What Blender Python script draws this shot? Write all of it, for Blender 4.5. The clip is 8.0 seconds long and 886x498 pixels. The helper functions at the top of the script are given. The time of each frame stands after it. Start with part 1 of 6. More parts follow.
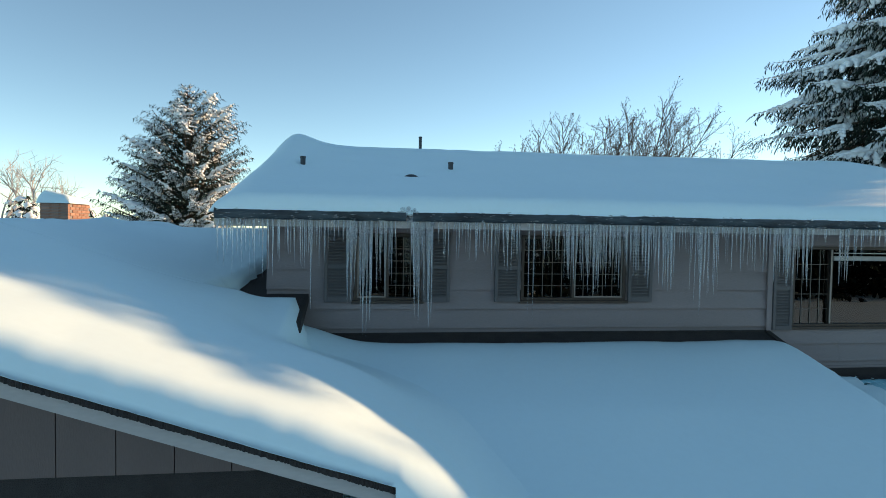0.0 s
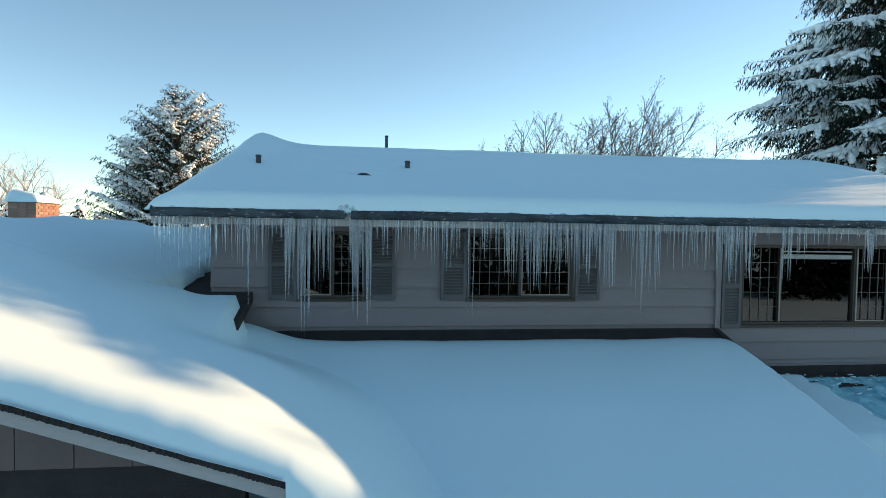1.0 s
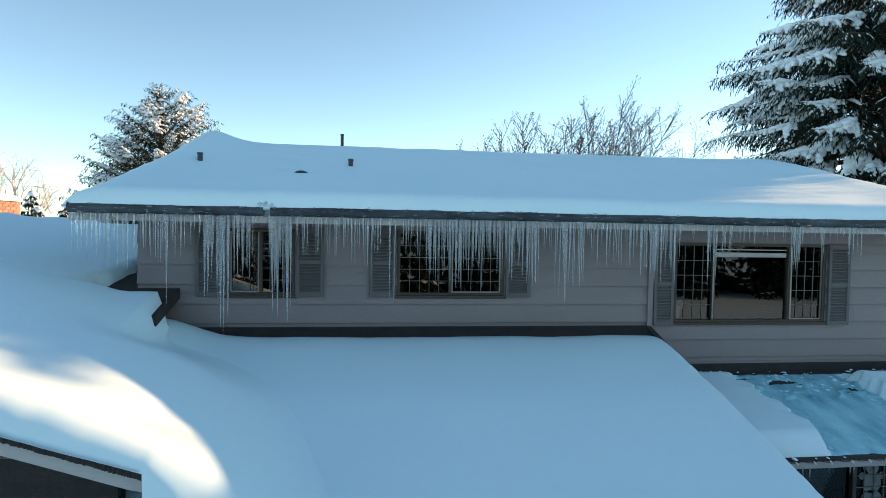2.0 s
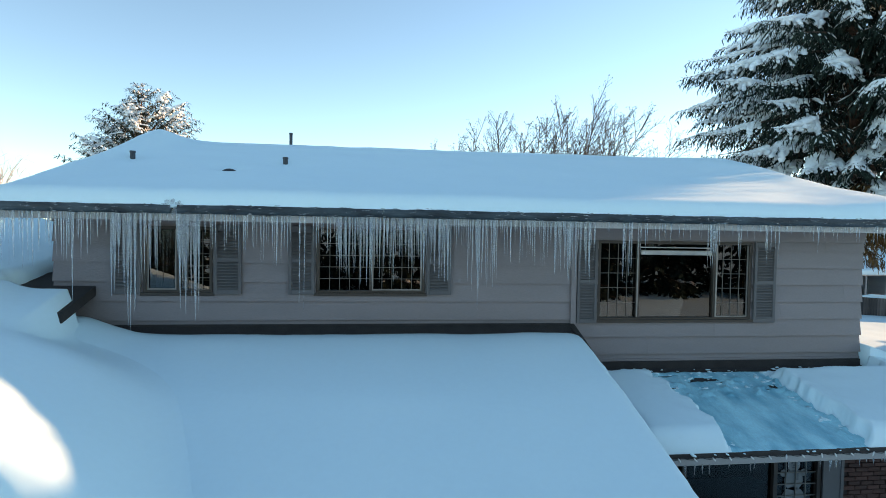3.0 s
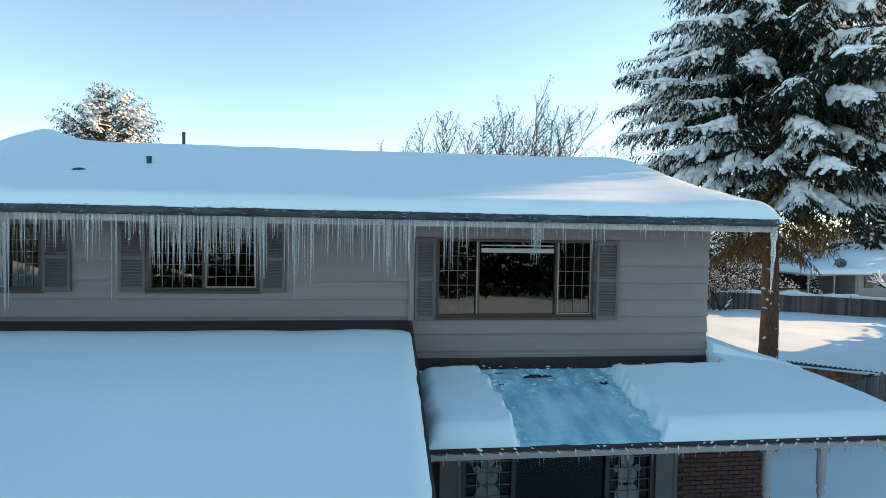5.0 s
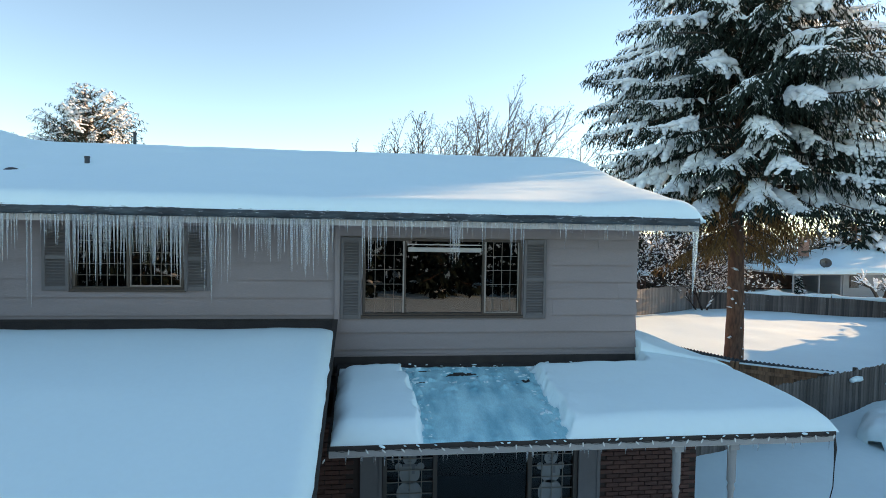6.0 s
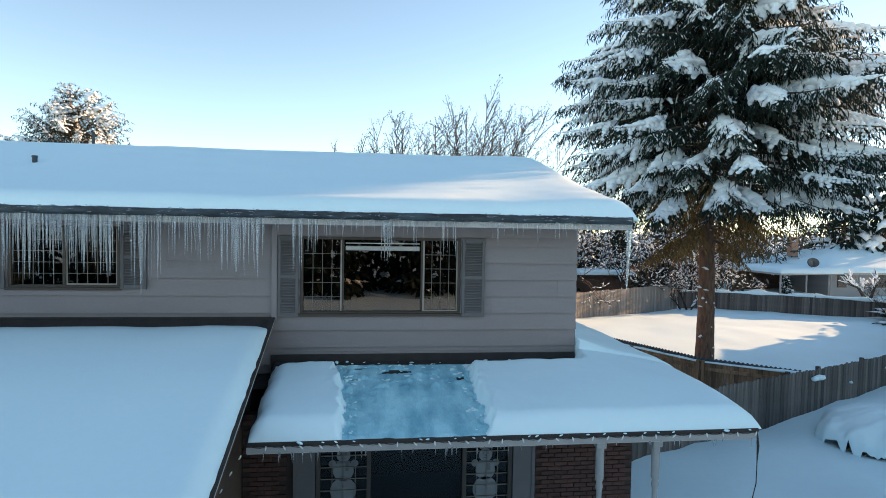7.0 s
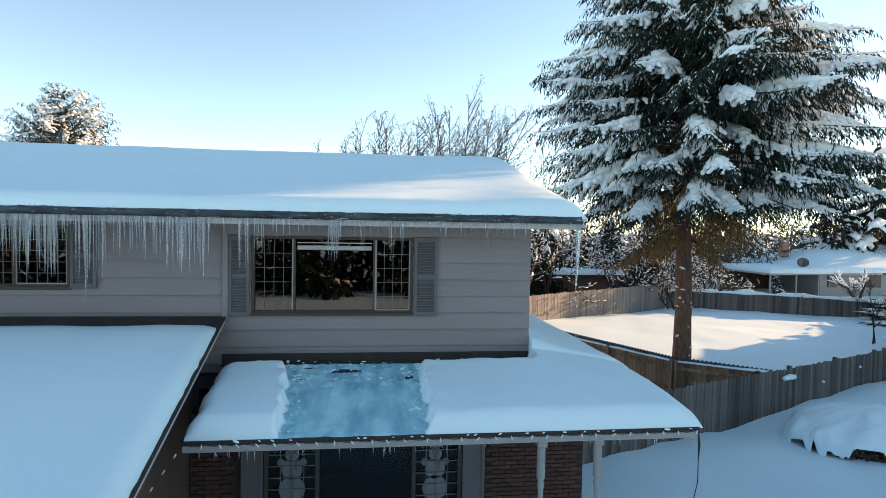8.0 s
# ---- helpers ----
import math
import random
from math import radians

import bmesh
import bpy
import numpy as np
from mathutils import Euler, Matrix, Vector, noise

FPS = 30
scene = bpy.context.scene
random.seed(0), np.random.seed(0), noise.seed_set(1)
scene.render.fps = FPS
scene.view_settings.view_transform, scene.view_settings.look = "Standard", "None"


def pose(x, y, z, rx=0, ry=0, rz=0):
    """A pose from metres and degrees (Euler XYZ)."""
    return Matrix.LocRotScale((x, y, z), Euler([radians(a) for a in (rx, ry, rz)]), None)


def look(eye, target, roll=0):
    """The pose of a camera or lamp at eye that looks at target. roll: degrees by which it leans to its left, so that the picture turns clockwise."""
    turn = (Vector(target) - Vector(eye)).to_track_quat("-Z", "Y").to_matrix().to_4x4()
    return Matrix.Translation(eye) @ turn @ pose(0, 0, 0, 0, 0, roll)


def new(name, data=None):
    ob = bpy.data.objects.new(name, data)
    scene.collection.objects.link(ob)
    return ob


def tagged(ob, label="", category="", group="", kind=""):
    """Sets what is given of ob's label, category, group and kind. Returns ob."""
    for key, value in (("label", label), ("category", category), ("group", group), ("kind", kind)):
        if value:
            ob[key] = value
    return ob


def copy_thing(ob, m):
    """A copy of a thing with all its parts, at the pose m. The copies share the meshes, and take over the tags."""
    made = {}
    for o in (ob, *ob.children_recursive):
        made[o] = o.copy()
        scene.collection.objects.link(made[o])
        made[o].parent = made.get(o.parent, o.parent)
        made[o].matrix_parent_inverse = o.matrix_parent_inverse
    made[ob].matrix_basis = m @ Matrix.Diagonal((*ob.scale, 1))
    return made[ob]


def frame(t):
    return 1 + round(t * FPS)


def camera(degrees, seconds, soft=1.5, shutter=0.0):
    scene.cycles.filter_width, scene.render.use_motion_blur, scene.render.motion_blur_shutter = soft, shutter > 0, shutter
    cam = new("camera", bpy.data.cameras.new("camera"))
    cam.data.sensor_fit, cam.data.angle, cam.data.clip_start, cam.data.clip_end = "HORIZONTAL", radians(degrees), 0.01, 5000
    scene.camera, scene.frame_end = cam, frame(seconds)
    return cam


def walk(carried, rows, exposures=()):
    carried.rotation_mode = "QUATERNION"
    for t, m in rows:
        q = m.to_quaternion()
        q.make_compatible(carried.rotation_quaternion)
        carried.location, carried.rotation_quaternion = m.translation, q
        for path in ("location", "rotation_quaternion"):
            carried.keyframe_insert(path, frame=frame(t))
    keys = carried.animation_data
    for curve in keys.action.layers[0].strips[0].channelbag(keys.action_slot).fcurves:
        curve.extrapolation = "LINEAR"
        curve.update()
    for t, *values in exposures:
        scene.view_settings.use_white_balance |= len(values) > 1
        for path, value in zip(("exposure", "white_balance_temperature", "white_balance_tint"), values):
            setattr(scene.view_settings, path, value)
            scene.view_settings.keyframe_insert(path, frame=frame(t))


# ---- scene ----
cam = camera(75.5, 8.0, soft=0.9)
PATH = [
    (0, (0.189, 1.51, 4.914), (0.443, 3.493, 4.843), 0.9),
    (0.5, (0.526, 1.45, 4.909), (0.781, 3.432, 4.837), 0.9),
    (1, (0.928, 1.391, 4.9), (1.182, 3.373, 4.829), 0.9),
    (1.5, (1.391, 1.313, 4.89), (1.645, 3.296, 4.819), 1.0),
    (3, (3.03, 1.066, 4.868), (3.285, 3.049, 4.797), 1.0),
    (3.5, (3.621, 0.974, 4.869), (3.876, 2.956, 4.798), 1.0),
    (4, (4.238, 0.873, 4.87), (4.491, 2.855, 4.799), 1.0),
    (4.5, (4.839, 0.763, 4.872), (5.092, 2.745, 4.802), 1.0),
    (5, (5.429, 0.664, 4.881), (5.683, 2.647, 4.81), 1.0),
    (6.5, (7.048, 0.352, 4.891), (7.302, 2.334, 4.82), 1.0),
    (7, (7.506, 0.268, 4.887), (7.759, 2.251, 4.816), 1.0),
    (7.5, (7.901, 0.203, 4.892), (8.155, 2.185, 4.821), 1.0),
    (8, (8.253, 0.149, 4.893), (8.507, 2.132, 4.822), 1.0),
]
walk(cam, [(t, look(eye, target, roll)) for t, eye, target, roll in PATH], [(0, 0.84, 7550, -5), (1.5, 1.14, 7650, -4), (3.5, 1.48, 8050, 0), (5.0, 1.53, 8300, 2), (8, 1.58, 8600, 4)])

# ---------- world, sun ----------
SUN_AZ, SUN_EL = 72.5, 13.0          # degrees from +y towards +x; degrees above the horizon
world = bpy.data.worlds.new("sky")
scene.world = world
world.use_nodes = True
wn = world.node_tree.nodes
sky = wn.new("ShaderNodeTexSky")
sky.sky_type, sky.sun_disc = "NISHITA", False
sky.sun_elevation, sky.sun_rotation = radians(SUN_EL), radians(SUN_AZ)
sky.air_density, sky.dust_density, sky.ozone_density, sky.altitude = 0.63, 0.02, 1.3, 400.0
wn["Background"].inputs["Strength"].default_value = 0.15
world.node_tree.links.new(sky.outputs["Color"], wn["Background"].inputs["Color"])
sun_to = Vector((math.sin(radians(SUN_AZ)) * math.cos(radians(SUN_EL)), math.cos(radians(SUN_AZ)) * math.cos(radians(SUN_EL)), math.sin(radians(SUN_EL))))
sun = new("sun", bpy.data.lights.new("sun", "SUN"))
sun.data.energy, sun.data.angle, sun.data.color = 4.1, radians(0.6), (1.0, 0.61, 0.40)
sun.matrix_world = look(sun_to * 60, (0, 0, 0))

# ---------- materials ----------


def material(name, base, rough=0.6, metal=0.0, spots=None, scale=4.0, fine=40.0, bump=0.2, amount=0.5, stretch=(1, 1, 1), vary=0.0, island=False, spec=0.5, speck=0.12):
    """Base colour mixed towards spots by coarse noise, with fine grain and relief; vary: spread of brightness from piece to piece."""
    m = bpy.data.materials.new(name)
    m.use_nodes = True
    n, l = m.node_tree.nodes, m.node_tree.links
    b = n["Principled BSDF"]
    b.inputs["Roughness"].default_value, b.inputs["Metallic"].default_value = rough, metal
    b.inputs["Specular IOR Level"].default_value = spec
    tc, mp = n.new("ShaderNodeTexCoord"), n.new("ShaderNodeMapping")
    mp.inputs["Scale"].default_value = stretch
    l.new(tc.outputs["Object"], mp.inputs["Vector"])
    big, small = n.new("ShaderNodeTexNoise"), n.new("ShaderNodeTexNoise")
    for tex, sc, det in ((big, scale, 5), (small, fine, 4)):
        tex.inputs["Scale"].default_value, tex.inputs["Detail"].default_value = sc, det
        l.new(mp.outputs["Vector"], tex.inputs["Vector"])
    mix = n.new("ShaderNodeMix")
    mix.data_type = "RGBA"
    mix.inputs["A"].default_value, mix.inputs["B"].default_value = (*base, 1), (*(spots or [c * 0.7 for c in base]), 1)
    ramp = n.new("ShaderNodeMapRange")
    ramp.inputs["From Min"].default_value, ramp.inputs["From Max"].default_value = 0.35, 0.7
    ramp.inputs["To Max"].default_value = amount
    l.new(big.outputs["Fac"], ramp.inputs["Value"])
    l.new(ramp.outputs["Result"], mix.inputs["Factor"])
    col = mix.outputs["Result"]
    grain = n.new("ShaderNodeHueSaturation")
    gr = n.new("ShaderNodeMapRange")
    gr.inputs["To Min"].default_value, gr.inputs["To Max"].default_value = 1 - speck, 1 + speck
    l.new(small.outputs["Fac"], gr.inputs["Value"])
    l.new(gr.outputs["Result"], grain.inputs["Value"])
    l.new(col, grain.inputs["Color"])
    col = grain.outputs["Color"]
    if vary:
        hs, rr = n.new("ShaderNodeHueSaturation"), n.new("ShaderNodeMapRange")
        src = n.new("ShaderNodeNewGeometry").outputs["Random Per Island"] if island else n.new("ShaderNodeObjectInfo").outputs["Random"]
        rr.inputs["To Min"].default_value, rr.inputs["To Max"].default_value = 1 - vary, 1 + vary
        l.new(src, rr.inputs["Value"])
        l.new(rr.outputs["Result"], hs.inputs["Value"])
        l.new(col, hs.inputs["Color"])
        col = hs.outputs["Color"]
    l.new(col, b.inputs["Base Color"])
    if bump:
        bp = n.new("ShaderNodeBump")
        bp.inputs["Strength"].default_value, bp.inputs["Distance"].default_value = bump, 0.02
        l.new(small.outputs["Fac"], bp.inputs["Height"])
        l.new(bp.outputs["Normal"], b.inputs["Normal"])
    return m


# Cyan of skylit shade is put into the roof and ground snow colours.
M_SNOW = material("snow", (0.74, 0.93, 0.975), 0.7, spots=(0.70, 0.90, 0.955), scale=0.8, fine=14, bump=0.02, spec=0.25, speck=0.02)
# Whiter copy for branches, with less of that shade tint.
M_BRANCHSNOW = material("branch_snow", (0.88, 0.93, 0.96), 0.75, spots=(0.84, 0.91, 0.95), scale=0.8, fine=14, bump=0.02, spec=0.2, speck=0.02)
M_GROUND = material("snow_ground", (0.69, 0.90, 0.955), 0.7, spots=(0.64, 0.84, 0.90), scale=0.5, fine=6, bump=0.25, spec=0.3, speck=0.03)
M_SLUSH = material("packed_snow_film", (0.46, 0.85, 0.93), 0.4, spots=(0.07, 0.36, 0.49), scale=1.5, fine=30, bump=0.25, amount=0.85, stretch=(2.6, 0.9, 1), speck=0.2)
M_SIDING = material("siding_paint", (0.27, 0.232, 0.23), 0.6, spots=(0.225, 0.195, 0.19), scale=1.5, fine=60, bump=0.1, stretch=(0.4, 1, 2), vary=0.04)
# Siding taupe made darker; the shade below the rake overhang is painted in.
M_PANEL = material("shaded_panel_paint", (0.165, 0.122, 0.108), 0.65, spots=(0.125, 0.095, 0.085), scale=1.5, fine=60, bump=0.15, stretch=(2, 1, 0.4), vary=0.05)
M_WALL = material("wall_sheathing", (0.3, 0.28, 0.27), 0.8)
M_TRIM = material("fascia_paint", (0.5, 0.475, 0.45), 0.55, spots=(0.4, 0.375, 0.36), scale=2, fine=50, bump=0.1, stretch=(0.3, 1, 1))
M_GUTTER = material("iced_gutter", (0.012, 0.018, 0.024), 0.5, spots=(0.06, 0.09, 0.105), scale=6, fine=25, bump=0.6, amount=0.8, stretch=(0.5, 1, 2))
M_SHINGLE = material("asphalt_shingle", (0.035, 0.03, 0.028), 0.9, spots=(0.06, 0.052, 0.048), scale=5, fine=120, bump=0.6)
M_SHUTTER = material("shutter_paint", (0.13, 0.122, 0.122), 0.6, spots=(0.10, 0.095, 0.095), scale=3, fine=60, bump=0.1)
M_BRONZE = material("bronze_window_frame", (0.07, 0.055, 0.045), 0.4, metal=0.3, scale=5, fine=60, bump=0.05)
M_ALU = material("aluminium_frame", (0.33, 0.3, 0.275), 0.45, metal=0.6, scale=5, fine=60, bump=0.05)
M_MUNTIN = material("brass_muntin", (0.19, 0.175, 0.155), 0.45, scale=6, fine=60, bump=0.0)
M_BLIND = material("blind_slat", (0.55, 0.52, 0.48), 0.6, scale=6, fine=60, bump=0.0)
# Near-black plaster stands in for the dimness of the unlit rooms.
M_ROOM = material("unlit_room_plaster", (0.045, 0.044, 0.045), 0.9, scale=1, fine=30, bump=0.0)
# Deep shade under the porch roof is put into this brick's colour.
M_SHADEBRICK = material("porch_shade_brick", (0.075, 0.032, 0.025), 0.85, spots=(0.12, 0.055, 0.04), scale=9, fine=70, bump=0.5, vary=0.25)
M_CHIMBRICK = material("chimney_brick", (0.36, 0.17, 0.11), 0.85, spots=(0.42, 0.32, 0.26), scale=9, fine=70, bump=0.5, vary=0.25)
# Mortar copy darkened to carry the same porch shade.
M_SHADEMORTAR = material("porch_shade_mortar", (0.05, 0.032, 0.027), 0.9, scale=8, fine=80, bump=0.4)
M_MORTAR = material("mortar", (0.3, 0.27, 0.25), 0.9, scale=8, fine=80, bump=0.4)
M_POST = material("porch_post_paint", (0.36, 0.35, 0.34), 0.5, spots=(0.28, 0.27, 0.26), scale=4, fine=60, bump=0.1)
M_PIPE = material("vent_pipe_metal", (0.06, 0.07, 0.08), 0.5, metal=0.6, scale=8, fine=60)
M_FENCE = material("weathered_fence_wood", (0.17, 0.15, 0.135), 0.85, spots=(0.04, 0.037, 0.036), scale=4, fine=40, bump=0.8, amount=0.8, stretch=(5, 5, 0.35), vary=0.5, speck=0.3)
M_FENCEBROWN = material("brown_fence_wood", (0.36, 0.21, 0.125), 0.85, spots=(0.10, 0.06, 0.04), scale=4, fine=40, bump=0.7, amount=0.85, stretch=(4, 4, 0.4), vary=0.4, speck=0.3)
M_FENCEPALE = material("bleached_fence_wood", (0.26, 0.245, 0.23), 0.85, spots=(0.12, 0.11, 0.10), scale=5, fine=50, bump=0.5, stretch=(4, 4, 0.4), vary=0.25)
M_BARK = material("spruce_bark", (0.21, 0.108, 0.068), 0.95, spots=(0.07, 0.04, 0.03), scale=7, fine=26, bump=1.0, stretch=(2, 2, 0.5), amount=0.9)
M_LIMB = material("spruce_limb", (0.10, 0.068, 0.048), 0.95, spots=(0.05, 0.036, 0.028), scale=6, fine=30, bump=0.3)
M_TWIG = material("bare_twig", (0.04, 0.029, 0.024), 0.9, spots=(0.024, 0.019, 0.016), scale=3, fine=30, bump=0.0)
M_PALETWIG = material("frosted_twig", (0.45, 0.41, 0.38), 0.9, scale=3, fine=30, bump=0.0)
M_NEEDLE = material("spruce_needles", (0.024, 0.036, 0.028), 0.9, spots=(0.014, 0.022, 0.019), scale=1.2, fine=12, bump=0.0, vary=0.6, island=True, spec=0.06)
M_DRYNEEDLE = material("dry_needles", (0.22, 0.125, 0.05), 0.85, spots=(0.10, 0.075, 0.03), scale=1.2, fine=12, bump=0.0, vary=0.4, island=True, spec=0.2)
M_BRUSH = material("far_brush", (0.12, 0.1, 0.075), 0.9, spots=(0.06, 0.06, 0.045), scale=0.8, fine=8, bump=0.0, vary=0.4, island=True, spec=0.2)
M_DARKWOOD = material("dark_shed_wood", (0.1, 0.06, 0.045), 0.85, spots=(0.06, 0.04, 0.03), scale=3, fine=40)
M_DOG = material("black_cable", (0.02, 0.02, 0.022), 0.5, bump=0.0)
M_DISH = material("dish_grey", (0.05, 0.055, 0.06), 0.45, bump=0.0)
M_NWALL = material("neighbour_siding", (0.34, 0.34, 0.34), 0.7, spots=(0.26, 0.26, 0.27), scale=1, fine=20, stretch=(0.2, 0.2, 3))
M_DECOR = material("decal_white", (0.2, 0.215, 0.22), 0.7, bump=0.0)
M_DECORDARK = material("decal_dark", (0.12, 0.13, 0.14), 0.7, bump=0.0)
M_BULB = material("frosted_bulb", (0.75, 0.75, 0.72), 0.25, bump=0.0)


def glass_material(name, tint, rough, alpha):
    m = bpy.data.materials.new(name)
    m.use_nodes = True
    n, l = m.node_tree.nodes, m.node_tree.links
    out = n["Material Output"]
    gl, tr, mx, fr = n.new("ShaderNodeBsdfGlossy"), n.new("ShaderNodeBsdfTransparent"), n.new("ShaderNodeMixShader"), n.new("ShaderNodeFresnel")
    gl.inputs["Roughness"].default_value = rough
    tr.inputs["Color"].default_value = (*tint, 1)
    fr.inputs["IOR"].default_value = alpha
    l.new(fr.outputs["Fac"], mx.inputs["Fac"])
    l.new(tr.outputs["BSDF"], mx.inputs[1])
    l.new(gl.outputs["BSDF"], mx.inputs[2])
    l.new(mx.outputs["Shader"], out.inputs["Surface"])
    return m


M_GLASS = glass_material("window_glass", (0.45, 0.47, 0.47), 0.01, 1.95)
M_PORCHGLASS = glass_material("porch_window_glass", (0.4, 0.42, 0.42), 0.02, 1.4)
M_ICE = bpy.data.materials.new("ice")
M_ICE.use_nodes = True
ib = M_ICE.node_tree.nodes["Principled BSDF"]
ib.inputs["Base Color"].default_value = (0.93, 0.97, 0.99, 1)
ib.inputs["Roughness"].default_value, ib.inputs["IOR"].default_value = 0.1, 1.33
ib.inputs["Transmission Weight"].default_value = 0.8
inz, ibp, itc = M_ICE.node_tree.nodes.new("ShaderNodeTexNoise"), M_ICE.node_tree.nodes.new("ShaderNodeBump"), M_ICE.node_tree.nodes.new("ShaderNodeNewGeometry")
inz.inputs["Scale"].default_value = 28.0
ibp.inputs["Strength"].default_value, ibp.inputs["Distance"].default_value = 0.8, 0.02
M_ICE.node_tree.links.new(itc.outputs["Position"], inz.inputs["Vector"])
M_ICE.node_tree.links.new(inz.outputs["Fac"], ibp.inputs["Height"])
M_ICE.node_tree.links.new(ibp.outputs["Normal"], ib.inputs["Normal"])

# ---------- helpers ----------


def finish(bm, name, mat, smooth=False):
    me = bpy.data.meshes.new(name)
    bm.normal_update()
    bm.to_mesh(me)
    bm.free()
    me.materials.append(mat)
    if smooth:
        me.polygons.foreach_set("use_smooth", [True] * len(me.polygons))
    return me


def adopt(ob, parent):
    if parent is not None:
        ob.parent = parent
        base = parent.matrix_basis if parent.parent is None else Matrix.Identity(4)
        ob.matrix_parent_inverse = base.inverted() if parent.parent is None else Matrix.Identity(4)
    return ob


def part(name, bm, mat, parent, label="", smooth=False):
    ob = adopt(new(name, finish(bm, name, mat, smooth)), parent)
    return tagged(ob, label)


def piece(name, me, parent, m):
    ob = adopt(new(name, me), parent)
    ob.matrix_basis = m
    return ob


def group_at(name, x, y, z, label, category, group="", kind=""):
    e = new(name)
    e.empty_display_size = 0.2
    e.matrix_basis = Matrix.Translation((x, y, z))
    return tagged(e, label, category, group, kind)


def box(bm, x0, x1, y0, y1, z0, z1, bevel=0.0):
    vs = [bm.verts.new(p) for p in ((x0, y0, z0), (x1, y0, z0), (x1, y1, z0), (x0, y1, z0), (x0, y0, z1), (x1, y0, z1), (x1, y1, z1), (x0, y1, z1))]
    fs = [bm.faces.new([vs[i] for i in q]) for q in ((3, 2, 1, 0), (4, 5, 6, 7), (0, 1, 5, 4), (1, 2, 6, 5), (2, 3, 7, 6), (3, 0, 4, 7))]
    if bevel:
        es = list({e for f in fs for e in f.edges})
        bmesh.ops.bevel(bm, geom=es, offset=bevel, segments=1, affect="EDGES")
    return bm


def boxed(*spans, bevel=0.0):
    bm = bmesh.new()
    for s in spans:
        box(bm, *s, bevel=bevel)
    return bm


def prism(pts, axis, a, b):
    """A closed solid: the outline pts in the plane across axis (0 x: pts are y, z; 1 y: pts are x, z), from a to b."""
    bm = bmesh.new()
    put = (lambda p, s: (s, p[0], p[1])) if axis == 0 else (lambda p, s: (p[0], s, p[1]))
    lo, hi = [bm.verts.new(put(p, a)) for p in pts], [bm.verts.new(put(p, b)) for p in pts]
    bm.faces.new(lo), bm.faces.new(hi[::-1])
    for i in range(len(pts)):
        j = (i + 1) % len(pts)
        bm.faces.new((lo[j], lo[i], hi[i], hi[j]))
    bmesh.ops.recalc_face_normals(bm, faces=bm.faces)
    return bm


def sheet(name, rows, mat, skirt=None, smooth=True):
    """A grid of points, rows of equal length; skirt: the z to which the rim drops."""
    nr, nc = len(rows), len(rows[0])
    v = [p for r in rows for p in r]
    f = [(i * nc + j, i * nc + j + 1, (i + 1) * nc + j + 1, (i + 1) * nc + j) for i in range(nr - 1) for j in range(nc - 1)]
    if skirt:
        rim = [j for j in range(nc)] + [i * nc + nc - 1 for i in range(1, nr)] + [(nr - 1) * nc + j for j in range(nc - 2, -1, -1)] + [i * nc for i in range(nr - 2, 0, -1)]
        k = len(v)
        v += [(v[i][0], v[i][1], skirt(v[i][0], v[i][1])) for i in rim]
        f += [(rim[(i + 1) % len(rim)], rim[i], k + i, k + (i + 1) % len(rim)) for i in range(len(rim))]
    me = bpy.data.meshes.new(name)
    me.from_pydata(v, [], f)
    me.materials.append(mat)
    if smooth:
        me.polygons.foreach_set("use_smooth", [True] * len(me.polygons))
    me.update()
    return me


def fbm(x, y, s, z=0.0):
    return noise.fractal(Vector((x * s, y * s, z)), 1.0, 2.0, 4)


def smoothmax(a, b, k):
    h = max(k - abs(a - b), 0) / k
    return max(a, b) + h * h * k / 4


def lip(d, r):
    """Rounded shoulder of a snow bank, d from its rim."""
    u = min(max(d, 0) / r, 1)
    return math.sqrt(max(0, 1 - (1 - u) ** 2))


def spaced(a, b, step, fine=(0, 0.006, 0.025, 0.06, 0.11, 0.18, 0.27, 0.38)):
    """Places from a to b, closer at both ends."""
    n = max(2, int((b - a - 1.0) / step))
    mid = [a + 0.5 + (b - a - 1.0) * i / n for i in range(n + 1)]
    return [a + t for t in fine] + mid + [b - t for t in fine[::-1]]

# ---------- ground ----------


def ground_height(x, y):
    h = 0.10 * fbm(x, y, 0.13) + 0.035 * fbm(x, y, 0.7, 3)
    if 12 < x < 30 and 2 < y < 16:
        h += 0.13 * fbm(x, y, 0.45, 9) + 0.05 * fbm(x, y, 1.2, 2)
    h += 0.75 * math.exp(-((x - 26) / 5.0) ** 2 - ((y - 14.2) / 2.2) ** 2)       # drift before the grey fence
    return h


def axis_steps(lo, hi, a, b, step):
    """Fine between a and b, coarser outwards to lo and hi."""
    out = [a + (b - a) * i / round((b - a) / step) for i in range(round((b - a) / step) + 1)]
    d, p, q = step, a, b
    left, right = [], []
    while p > lo:
        d *= 1.35
        p -= d
        left.append(max(p, lo))
    d = step
    while q < hi:
        d *= 1.35
        q += d
        right.append(min(q, hi))
    return left[::-1] + out + right


gx, gy = axis_steps(-1500, 1500, -12, 46, 0.5), axis_steps(-1500, 1500, -6, 46, 0.5)
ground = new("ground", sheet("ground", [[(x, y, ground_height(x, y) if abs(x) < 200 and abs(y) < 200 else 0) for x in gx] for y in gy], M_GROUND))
tagged(ground, "snow-covered yards and lawns with soft drifts", "ground", kind="structure")

# ---------- the house: walls ----------
WX0, WX1, WY0, WY1 = -1.16, 10.88, 9.3, 18.1     # upper storey, outer faces
WZ0, WZ1 = 2.6, 5.0
